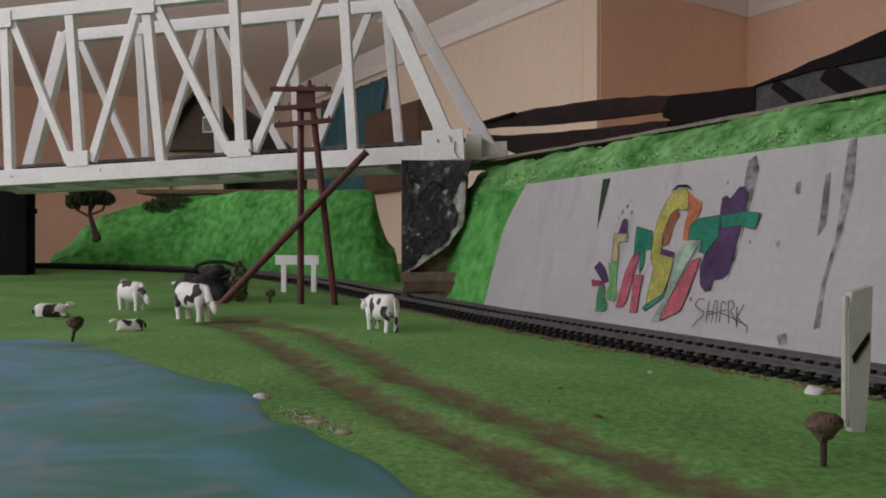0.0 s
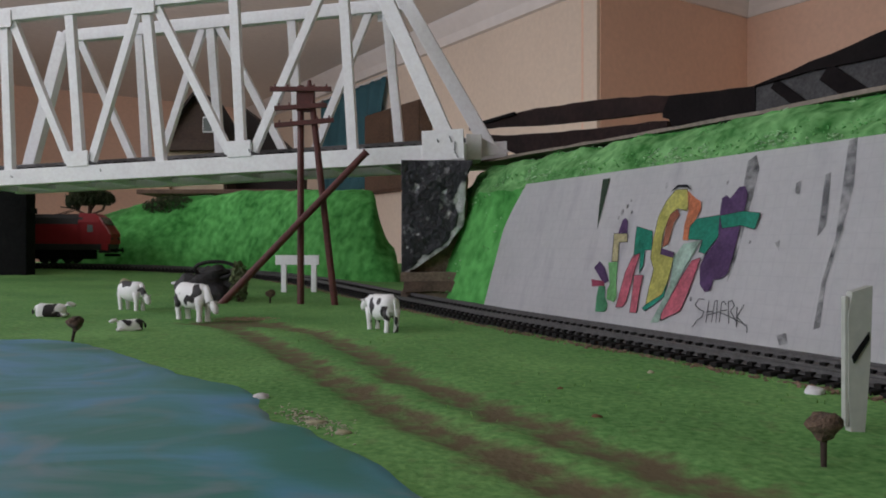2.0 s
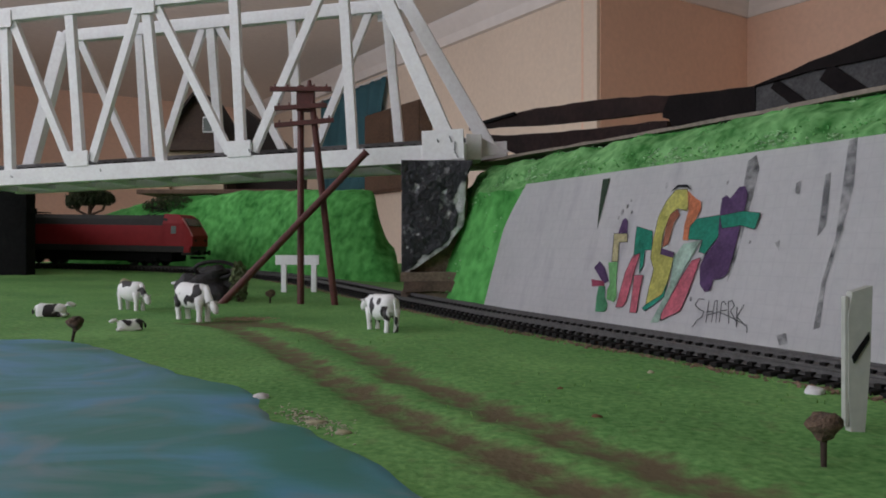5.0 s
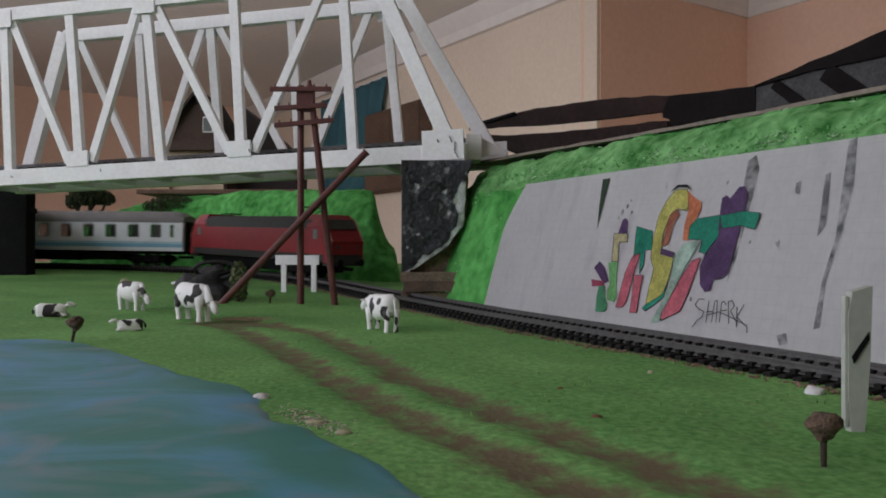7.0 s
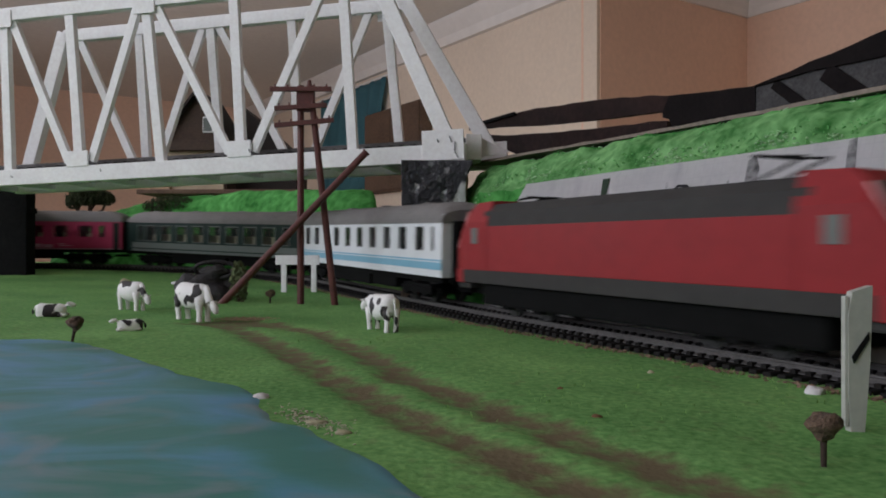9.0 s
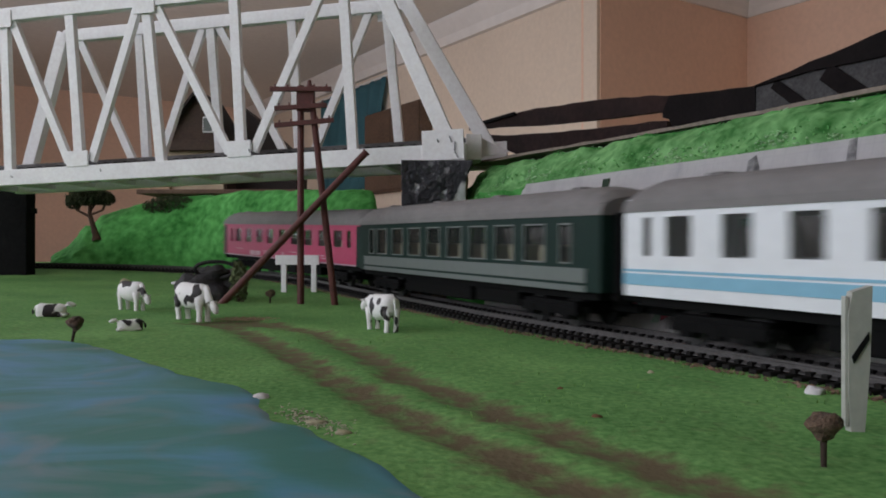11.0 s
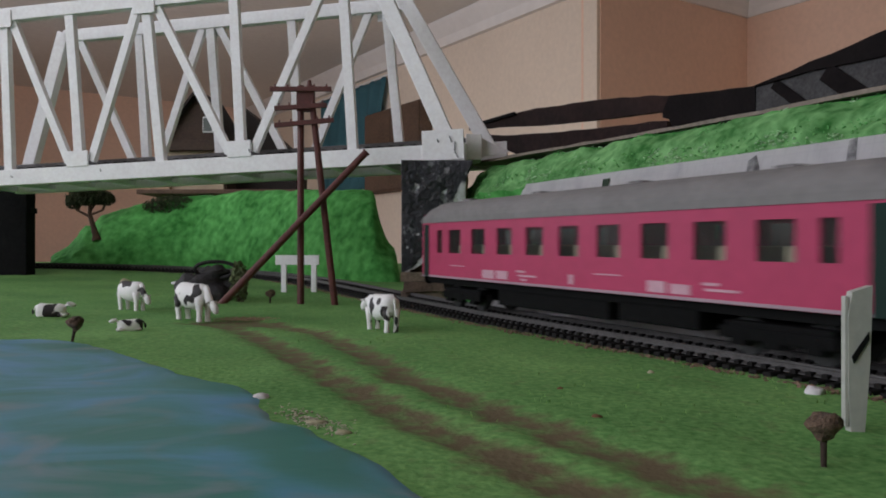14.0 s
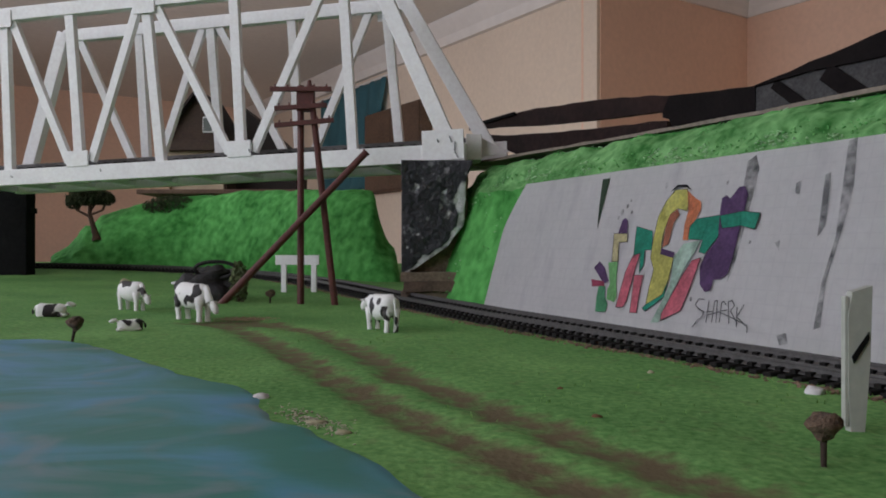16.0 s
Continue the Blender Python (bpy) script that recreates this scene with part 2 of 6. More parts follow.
# ---- the room ----
def wall_box(name, p, q, z0, z1, thick, material, label, side=1):
    """A wall from p to q on the plan; thick to its far side."""
    d = (q - p).normalized()
    n = Vector((d.y, -d.x, 0)) * side
    bm = bmesh.new()
    vs = [bm.verts.new(v) for v in (p, q, q + n * thick, p + n * thick)]
    for v in vs:
        v.co.z = z0
    f = bm.faces.new(vs)
    r = bmesh.ops.extrude_face_region(bm, geom=[f])
    for v in [g for g in r["geom"] if isinstance(g, bmesh.types.BMVert)]:
        v.co.z = z1
    bmesh.ops.recalc_face_normals(bm, faces=bm.faces)
    return tagged(link(name, bm, material), label, "wall", kind="structure")


FLOOR, CEIL = -0.85, 1.62
S1, T1, T2, S2, SB = 3.02, 3.01, 4.30, 8.5, -2.6


def build_room():
    wall_box("wall_alcove", room(S1, T1, 0), room(S1, T2 + 0.15, 0), FLOOR, CEIL, -0.15, M["peach"], "peach painted plaster wall of the room")
    wall_box("wall_east", room(S1, T2, 0), room(SB, T2, 0), FLOOR, CEIL, -0.15, M["peach"], "peach painted plaster wall meeting the corner")
    wall_box("wall_north", room(S2, T1, 0), room(S1 + 0.15, T1, 0), FLOOR, CEIL, -0.15, M["cream"], "cream painted wall running into the distance")
    wall_box("wall_far", room(S2, T_LEFT, 0), room(S2, T1, 0), FLOOR, CEIL, -0.15, M["peach"], "peach end wall of the room in shade")
    for p, q, z0, z1 in ((T_LEFT, BACK_FILL[0], FLOOR, CEIL), (BACK_FILL[1], T2, FLOOR, CEIL), (BACK_FILL[0], BACK_FILL[1], FLOOR, BACK_FILL[2]), (BACK_FILL[0], BACK_FILL[1], BACK_FILL[3], CEIL)):
        wall_box("wall_south", room(SB, p, 0), room(SB, q, 0), z0, z1, 0.15, M["peach"], "plain peach wall behind the layout")
    edge = SB
    for a0, a1, az0, az1, _ in WINDOWS:
        for p, q, z0, z1 in ((edge, a0, FLOOR, CEIL), (a0, a1, FLOOR, az0), (a0, a1, az1, CEIL)):
            wall_box("wall_west", room(p, T_LEFT, 0), room(q, T_LEFT, 0), z0, z1, -0.15, M["peach"], "peach wall around the room windows")
        edge = a1
    wall_box("wall_west", room(edge, T_LEFT, 0), room(S2, T_LEFT, 0), FLOOR, CEIL, -0.15, M["peach"], "peach wall around the room windows")
    for name, z0, z1, k in (("floor", FLOOR - 0.1, FLOOR, "wood"), ("ceiling", CEIL, CEIL + 0.1, "ceiling")):
        bm = bmesh.new()
        vs = [bm.verts.new(room(s, t, z0)) for s, t in ((SB - 0.2, T_LEFT - 0.2), (S2 + 0.2, T_LEFT - 0.2), (S2 + 0.2, T2 + 0.2), (SB - 0.2, T2 + 0.2))]
        f = bm.faces.new(vs)
        r = bmesh.ops.extrude_face_region(bm, geom=[f])
        for v in [g for g in r["geom"] if isinstance(g, bmesh.types.BMVert)]:
            v.co.z = z1
        bmesh.ops.recalc_face_normals(bm, faces=bm.faces)
        tagged(link(name, bm, M[k]), "plain room " + name, name, kind="structure")



def build_table():
    t = thing("layout_table", pose(0, 0, 0), "plain wooden table carrying the model layout", "table")
    part("tabletop", box(-0.87, 1.30, -0.87, 1.25, -0.036, -0.008, 0.002), M["wood"], t)
    for x in (-0.80, 1.22):
        for y in (-0.80, 1.18):
            part("leg", box(x - 0.03, x + 0.03, y - 0.03, y + 0.03, FLOOR, -0.036, 0.003), M["wood"], t)


def build_windows():
    for n, (w0, w1, z0, z1, _) in enumerate(WINDOWS, 1):
        t = thing("window_%d" % n, Matrix.Translation(room(w0, T_LEFT - 0.10, 0)) @ Matrix.Rotation(math.atan2(A.y, A.x), 4, "Z"), "plain white framed room window, placed out of view", "window", kind="structure")
        for k, (a, c, e, f) in enumerate(((0, w1 - w0, z0, z0 + 0.05), (0, w1 - w0, z1 - 0.05, z1), (0, 0.05, z0 + 0.05, z1 - 0.05), (w1 - w0 - 0.05, w1 - w0, z0 + 0.05, z1 - 0.05), ((w1 - w0) / 2 - 0.025, (w1 - w0) / 2 + 0.025, z0 + 0.05, z1 - 0.05))):
            part("window_frame", box(a, c, -0.025, 0.025, e, f, 0.003), M["white"], t)


build_room()
build_table()
build_windows()
# ---- track ----
def sweep(profile, s0, s1, step, bm=None, off=0.0, mi=0, z=None):
    """Draws a closed profile (off, z) along the line; z replaces the line's own height."""
    bm = bm or bmesh.new()
    rows = []
    n = max(2, int((s1 - s0) / step) + 1)
    for i in range(n):
        s = s0 + (s1 - s0) * i / (n - 1)
        ring = []
        for o, h in profile:
            p = line(s, o + off, h)
            if z is not None:
                p.z = z + h
            ring.append(bm.verts.new(p))
        rows.append(ring)
    k = len(profile)
    for a, b in zip(rows, rows[1:]):
        for i in range(k):
            f = bm.faces.new((a[i], a[(i + 1) % k], b[(i + 1) % k], b[i]))
            f.material_index = mi
    bm.faces.new(rows[0])
    bm.faces.new(rows[-1][::-1])
    bmesh.ops.recalc_face_normals(bm, faces=bm.faces)
    return bm


def build_track():
    t = thing("railway_track", pose(0, 0, 0), "curved model railway track with black plastic sleepers", "railway track")
    bed = sweep([(-0.0155, -0.0052), (-0.0145, -0.0042), (0.0145, -0.0042), (0.0155, -0.0052)], -1.50, 1.53, 0.02)
    part("track_bed", bed, M["bedding"], t, "brown earth bed under the sleepers")
    for o in (-0.0086, 0.0086):
        r = sweep([(-0.0013, -0.0028), (-0.0013, -0.0025), (-0.0004, -0.0021), (-0.0004, -0.0008), (-0.0006, -0.0006), (-0.0006, 0), (0.0006, 0), (0.0006, -0.0006), (0.0004, -0.0008), (0.0004, -0.0021), (0.0013, -0.0025), (0.0013, -0.0028)], -1.5, 1.53, 0.012, off=o)
        part("rail", r, M["rail"], t, "worn grey metal rail", smooth=False)
    src = None
    s = -1.49
    rest = bmesh.new()
    while s < 1.52:
        p, q = line(s), line(s + 0.01)
        ang = math.atan2(q.y - p.y, q.x - p.x)
        m = Matrix.Translation(p) @ Matrix.Rotation(ang, 4, "Z")
        if -0.55 < s < 0.70:
            if src is None:
                bm = box(-0.0014, 0.0014, -0.0150, 0.0150, -0.0050, -0.0027, bev=0.0006)
                add_box(bm, -0.0009, 0.0009, -0.0108, -0.0066, -0.0028, -0.0017)
                add_box(bm, -0.0009, 0.0009, 0.0066, 0.0108, -0.0028, -0.0017)
                src = part("sleeper", bm, M["sleeper"], t)
                ob = src
            else:
                ob = new("sleeper", src.data)
                ob.parent = t
            ob.matrix_basis = m
        else:
            add_box(rest, -0.0016, 0.0016, -0.0150, 0.0150, -0.0050, -0.0027, m)
        s += 0.0046
    tagged(part("sleepers_beyond", rest, M["sleeper"], t), kind="stuff")
    return t


M["bedding"] = mat("dark_earth_bedding", (0.024, 0.019, 0.016), 0.95, 120, 0.4, 0.6)
build_track()


# ---- the truss bridge ----
BR = Vector((-0.980, 0.198, -0.031)).normalized()      # along the bridge, falling away
BN = Vector((0.198, 0.980, 0)).normalized()            # across it
BU = BR.cross(BN).normalized() * -1
if BU.z < 0:
    BU = -BU
BR0 = Vector((0.002, 0.47, 0.0863))                    # foot of the near truss at the abutment
BW = 0.056
US = (0.0, 0.0604, 0.1363, 0.1940, 0.2545, 0.3101, 0.3720)   # feet of the near truss's posts
UF = (-0.0190, 0.0438, 0.1185, 0.1799, 0.2398, 0.2970, 0.3400)   # and of the far one's
LEAN = (0.030, 0.032, 0.021, 0.076, 0.050, 0.010, 0.010)
LEAN_FAR = (0.030, 0.068, 0.029, 0.050, 0.034, 0.030, 0.030)
BH = 0.118


def bridge_point(u, h, w):
    return BR0 + BR * u + BU * h + BN * w


def build_bridge():
    t = thing("truss_bridge", pose(0, 0, 0), "white painted handmade model railway truss bridge", "bridge")
    for w, us, lean, side in ((0.0035, US, LEAN, -1), (BW + 0.0035, UF, LEAN_FAR, 1)):
        def P(u, h):
            # the posts lean a little, each in its own way
            return bridge_point(u + float(np.interp(u, us, lean)) * max(h - 0.012, 0), h, w)
        last = len(us) - 1
        top0, top1 = us[0] + (0.040 if side < 0 else 0.050), us[last] - 0.037
        part("bottom_chord", beam(P(us[0] - 0.012, 0.0048), P(us[last] + 0.012, 0.0048), 0.007, 0.0108, BU, 0.0006), M["white"], t)
        part("top_chord", beam(P(top0, BH), P(top1, BH), 0.007, 0.0090, BU, 0.0006), M["white"], t)
        part("end_post", beam(P(us[0] - 0.002, 0.010), P(top0, BH + 0.003), 0.007, 0.0098, BR, 0.0006), M["white"], t)
        part("end_post", beam(P(us[last] + 0.004, 0.010), P(top1, BH + 0.003), 0.007, 0.0098, BR, 0.0006), M["white"], t)
        for i in range(1, last):
            part("vertical_post", beam(P(us[i], 0.009), P(us[i], BH), 0.0046, 0.0064, BR, 0.0004), M["white"], t)
        for i in range(1, last - 1):
            # diagonals rise from the feet with plates to the heads between them
            low, high = (us[i], us[i + 1]) if i % 2 == 0 else (us[i + 1], us[i])
            d = 0.0085 if high > low else -0.0085
            part("diagonal", beam(P(low + d, 0.013), P(high - d * (0.8 if i > 1 else 1.6), BH - 0.004), 0.0042, 0.0056, BR, 0.0004), M["white"], t)
        for u, h, gw, gh in [(us[i], 0.0148, 0.0165, 0.0105) for i in (2, 4)] + [(us[i], BH - 0.0035, 0.0160, 0.0115) for i in (1, 3, 5)] + [(us[0] + 0.0018, 0.0095, 0.0262, 0.0185), (us[last], 0.0095, 0.0262, 0.0185)]:
            c = P(u, h) + BN * 0.0038 * side
            part("gusset_plate", beam(c - BR * gw / 2, c + BR * gw / 2, 0.0012, gh, BU, 0.0003), M["white"], t, "white gusset plate with dark scuffs")
    for i in range(11):
        u = 0.012 + i * 0.034
        part("cross_beam", beam(bridge_point(u, 0.003, 0.0035), bridge_point(u, 0.003, BW + 0.0035), 0.005, 0.004, BU), M["white"], t)
    part("deck", beam(bridge_point(-0.01, 0.0072, BW / 2 + 0.0035), bridge_point(0.385, 0.0072, BW / 2 + 0.0035), 0.036, 0.0060, BU), M["brown"], t, "brown deck board")
    track = thing("bridge_track", pose(0, 0, 0), "black sleepered model track laid on the bridge deck", "railway track")
    for w in (BW / 2 - 0.0085, BW / 2 + 0.0085):
        part("rail", beam(bridge_point(-0.01, 0.0152, w + 0.0035), bridge_point(0.385, 0.0152, w + 0.0035), 0.0011, 0.0026, BU), M["rail"], track)
    first = None
    for i in range(52):
        u = -0.006 + i * 0.0076
        if first is None:
            bm = beam(BN * -0.0155, BN * 0.0155, 0.0030, 0.0028, BU, 0.0002)
            first = ob = part("sleeper", bm, M["sleeper"], track)
        else:
            ob = new("sleeper", first.data)
            ob.parent = track
        ob.matrix_basis = Matrix.Translation(bridge_point(u, 0.0122, BW / 2 + 0.0035))
    return t


BRIDGE = build_bridge()


PIER_EDGE = ((0.017, -0.0240), (0.0200, -0.0175), (0.0245, -0.0105), (0.0335, 0.0030), (0.0460, 0.0125), (0.0640, 0.0138), (0.0740, 0.0145), (0.0860, 0.0185))


def pier_edge(z):
    """The pier's broken edge on the embankment side at a height."""
    return float(np.interp(z, [e[0] for e in PIER_EDGE], [e[1] for e in PIER_EDGE]))


def pier_chip(c):
    # bare plaster along the broken edge, wider and narrower by turns
    n = noise.noise(c * 130) * 0.5 + noise.noise(c * 330) * 0.35
    reach = 0.0050 + 0.0065 * noise.noise(Vector((2.0, 5.0, c.z * 75)))
    k = (reach * (1 + 1.7 * n) - (pier_edge(c.z) - c.x)) / 0.0012
    fleck = (noise.noise(c * 210 + Vector((9, 0, 0))) - 0.52) * 9
    return min(max(k, fleck, 0.0), 1.0) * (1 - smoothstep(0.071, 0.076, c.z) * (0.5 + 0.5 * (fleck < 0)))


def build_pier():
    t = thing("bridge_pier", pose(0, 0, 0), "black painted rough plaster bridge pier with chipped white edge", "bridge pier")
    rows, nz, nx = [], 70, 46
    bm = bmesh.new()
    lay = bm.verts.layers.float.new("chip")
    for j in range(nz + 1):
        z = 0.0172 + (0.0858 - 0.0172) * j / nz
        ring = []
        for i in range(nx + 1):
            k = i / nx
            p = Vector((-0.0252 + (pier_edge(z) + 0.0252) * k, 0.4650, z))
            q = 0.0013 * noise.noise(p * 60) + 0.0008 * noise.noise(p * 170)
            chip = pier_chip(p)
            p += Vector((0.6 * q * k, q + 0.0007 * chip, 0))
            v = bm.verts.new(p)
            v[lay] = chip
            ring.append(v)
        for y in (0.49, 0.525):
            v = bm.verts.new((pier_edge(z) - 0.001, y, z))
            ring.append(v)
        ring.append(bm.verts.new((-0.0252, 0.525, z)))
        rows.append(ring)
    n = len(rows[0])
    for a, b in zip(rows, rows[1:]):
        for i in range(n):
            bm.faces.new((a[i], a[(i + 1) % n], b[(i + 1) % n], b[i]))
    bm.faces.new(rows[-1])
    bm.faces.new(rows[0][::-1])
    bmesh.ops.recalc_face_normals(bm, faces=bm.faces)
    part("painted_block", bm, M["rock"], t, "black painted plaster block", smooth=True)
    # the bare core behind the broken edge
    core = box(-0.020, 0.0150, 0.474, 0.520, 0.0172, 0.0850)
    bmesh.ops.subdivide_edges(core, edges=core.edges[:], cuts=12, use_grid_fill=True)
    for v in core.verts:
        v.co += 0.0016 * noise.noise_vector(v.co * 90)
    part("bare_core", core, M["slab"], t, "bare grey-brown core of the pier", smooth=True)


M["slab"] = mat("brown_torn_card", (0.20, 0.150, 0.110), 0.9, 90, 0.35, 0.5)
wear(M["rock"], (0.56, 0.57, 0.57), "chip")
build_pier()


def build_pier_foot():
    g = ground_z(-0.005, 0.48) - 0.001
    for x0, x1, y0, z0, z1, key in ((-0.0255, 0.0085, 0.461, 0.0125, 0.0180, "slab"), (-0.0235, 0.0125, 0.459, 0.0065, 0.0126, "slab_dark"), (-0.0250, 0.0100, 0.462, g, 0.0066, "slab"), (0.0090, 0.0150, 0.470, 0.0127, 0.0225, "slab_dark")):
        bm = box(x0, x1, y0, 0.515, z0, z1)
        bmesh.ops.subdivide_edges(bm, edges=bm.edges[:], cuts=5, use_grid_fill=True)
        for v in bm.verts:
            v.co += 0.0007 * noise.noise_vector(v.co * 120)
        tagged(link("card_slab", bm, M[key]), "torn brown card slab packed under the pier", "card", "slabs under the pier")


M["slab_dark"] = mat("dark_torn_card", (0.11, 0.075, 0.055), 0.9, 90, 0.35, 0.5)
build_pier_foot()


# ---- the embankment with the paper retaining wall ----
def emb(s, off, z):
    """A place on the embankment: s along it from its end by the bridge."""
    p = line(s + 0.0513, off)
    p.z = z
    return p


WALL_S = (0.116, 0.75)


def build_embankment():
    bm = bmesh.new()
    prof = [(0.026, -0.004), (0.026, 0.002), (0.0465, 0.064), (0.0505, 0.069), (0.058, 0.079), (0.066, 0.0845), (0.105, 0.086), (0.105, -0.004)]
    places = []
    n = 150
    for i in range(n):
        s = 0.048 + (0.85 - 0.048) * i / (n - 1)
        k = smoothstep(0.135, 0.05, s)
        ring = []
        for j in range(40):
            f = j / 39 * (len(prof) - 1)
            a = min(int(f), len(prof) - 2)
            o = prof[a][0] + (prof[a + 1][0] - prof[a][0]) * (f - a)
            z = prof[a][1] + (prof[a + 1][1] - prof[a][1]) * (f - a)
            p = emb(s, o, z)
            if a >= 2:
                q = 0.0035 * noise.noise(p * 60) + 0.002 * noise.noise(p * 170)
            else:
                q = 0.0008 * noise.noise(p * 120) - 0.0012
            p = p + Vector((-0.8, -0.45, 0.4)) * q
            ring.append(bm.verts.new(p))
        places.append([v.co.copy() for v in ring])
    bm.free()
    t = thing("embankment", pose(0, 0, 0), "bright green flocked embankment beside the railway track", "embankment")
    for name, lo, hi, lab in (("slope_base", 0, 12, "green slope behind the paper wall"), ("turf_brow", 12, 27, "lumpy bright green turf brow"), ("crest", 27, 39, "")):
        bm = bmesh.new()
        rs = [[bm.verts.new(p) for p in ring[lo:hi + 1]] for ring in places]
        for a, b in zip(rs, rs[1:]):
            for k in range(hi - lo):
                bm.faces.new((a[k], a[k + 1], b[k + 1], b[k]))
        if name == "slope_base":
            bm.faces.new([bm.verts.new(p) for p in places[0]])
            bm.faces.new([bm.verts.new(p) for p in places[-1]])
        bmesh.ops.recalc_face_normals(bm, faces=bm.faces)
        part(name, bm, M["turf"] if name == "turf_brow" else M["hill"], t, lab, smooth=True)


M["turf"] = mat("foam_turf", (0.060, 0.26, 0.055), 0.95, 34, 0.5, 0.5, tint=(0.21, 0.44, 0.17), spec=0.1)
build_embankment()


def wall_point(s, v, out=0.0):
    """On the paper wall: s along the line, v from 0 at its foot to 1 at its top."""
    p = emb(s, 0.0250 + 0.0200 * v, 0.000 + 0.0665 * v)
    n = Vector((-math.cos(TH), -math.sin(TH), 0.31)).normalized()
    return p + n * (0.0012 + out)


def build_paper_wall():
    t = thing("retaining_wall", pose(0, 0, 0), "white paper retaining wall painted with colourful graffiti", "retaining wall")
    bm = bmesh.new()
    n, m = 120, 14
    rows = []
    for i in range(n + 1):
        s = WALL_S[0] + (WALL_S[1] - WALL_S[0]) * i / n
        col = []
        for j in range(m + 1):
            v = j / m
            cut = max(0, (v - 0.62) / 0.38) ** 1.3 * 0.012
            ss = max(s, WALL_S[0] + cut)
            top = 1.0 - 0.25 * 0
            w = 0.0002 * noise.noise(Vector((ss * 30, v * 2, 1)))
            col.append(bm.verts.new(wall_point(ss, v * top, w)))
        rows.append(col)
    for a, b in zip(rows, rows[1:]):
        for j in range(m):
            if (a[j].co - b[j].co).length > 1e-6:
                bm.faces.new((a[j], b[j], b[j + 1], a[j + 1]))
    r = bmesh.ops.solidify(bm, geom=bm.faces[:], thickness=0.0006)
    bmesh.ops.recalc_face_normals(bm, faces=bm.faces)
    part("paper_sheet", bm, M["paper"], t, "creased white paper sheet with a squared grid")
    return t


def squared(m):
    """Faint printed squares and upright stains on the paper."""
    nt = m.node_tree
    bs = nt.nodes["Principled BSDF"]
    old = bs.inputs["Base Color"].links[0].from_socket
    co = nt.nodes.new("ShaderNodeTexCoord")
    mp = nt.nodes.new("ShaderNodeMapping")
    mp.inputs["Rotation"].default_value = (0, 0, -TH)
    nt.links.new(co.outputs["Object"], mp.inputs[0])
    sep = nt.nodes.new("ShaderNodeSeparateXYZ")
    nt.links.new(mp.outputs[0], sep.inputs[0])
    lines = []
    for k in (1, 2):
        w = nt.nodes.new("ShaderNodeMath")
        w.operation = "PINGPONG"
        w.inputs[1].default_value = 0.0023
        nt.links.new(sep.outputs[k], w.inputs[0])
        c = nt.nodes.new("ShaderNodeMath")
        c.operation = "LESS_THAN"
        c.inputs[1].default_value = 0.00022
        nt.links.new(w.outputs[0], c.inputs[0])
        lines.append(c.outputs[0])
    mx = nt.nodes.new("ShaderNodeMath")
    mx.operation = "MAXIMUM"
    nt.links.new(lines[0], mx.inputs[0])
    nt.links.new(lines[1], mx.inputs[1])
    sc = nt.nodes.new("ShaderNodeMapping")
    sc.inputs["Scale"].default_value = (60, 60, 7)
    nt.links.new(co.outputs["Object"], sc.inputs[0])
    nz = nt.nodes.new("ShaderNodeTexNoise")
    nz.inputs["Scale"].default_value, nz.inputs["Detail"].default_value = 1.6, 5
    nt.links.new(sc.outputs[0], nz.inputs["Vector"])
    st = nt.nodes.new("ShaderNodeMapRange")
    st.inputs[1].default_value, st.inputs[2].default_value, st.inputs[3].default_value, st.inputs[4].default_value = 0.55, 0.75, 0.0, 0.30
    nt.links.new(nz.outputs[0], st.inputs[0])
    ad = nt.nodes.new("ShaderNodeMath")
    ad.operation, ad.use_clamp = "MULTIPLY_ADD", True
    nt.links.new(mx.outputs[0], ad.inputs[0])
    ad.inputs[1].default_value = 0.08
    nt.links.new(st.outputs[0], ad.inputs[2])
    mix = nt.nodes.new("ShaderNodeMix")
    mix.data_type = "RGBA"
    nt.links.new(ad.outputs[0], mix.inputs[0])
    nt.links.new(old, mix.inputs[6])
    mix.inputs[7].default_value = (0.33, 0.31, 0.36, 1)
    nt.links.new(mix.outputs[2], bs.inputs["Base Color"])


squared(M["paper"])
WALL = build_paper_wall()

# ---- black box at the tunnel end ----
def build_tunnel_box():
    t = thing("tunnel_box", pose(-0.43, 0.63, 0), "matt black card tunnel box hiding the line", "tunnel box")
    part("front_panel", box(-0.19, 0.0935, -0.010, 0.004, 0.0065, 0.0795, 0.001), M["black"], t)
    part("latch", box(0.0935, 0.0960, -0.008, 0.002, 0.061, 0.0655, 0.0005), M["black"], t)
    # unseen lid over the line, added to keep light off the train here
    bm = prism([(-0.19, 0.004), (0.0935, 0.004), (-0.005, 0.165), (-0.19, 0.165)], 0.004)
    bmesh.ops.rotate(bm, cent=(0, 0, 0), matrix=Matrix.Rotation(radians(-90), 3, "X"), verts=bm.verts)
    for v in bm.verts:
        v.co.y = -v.co.y if v.co.y < 0 else v.co.y
    part("shade_lid", bm, M["black"], t).location = (0, 0, 0.0755)


build_tunnel_box()


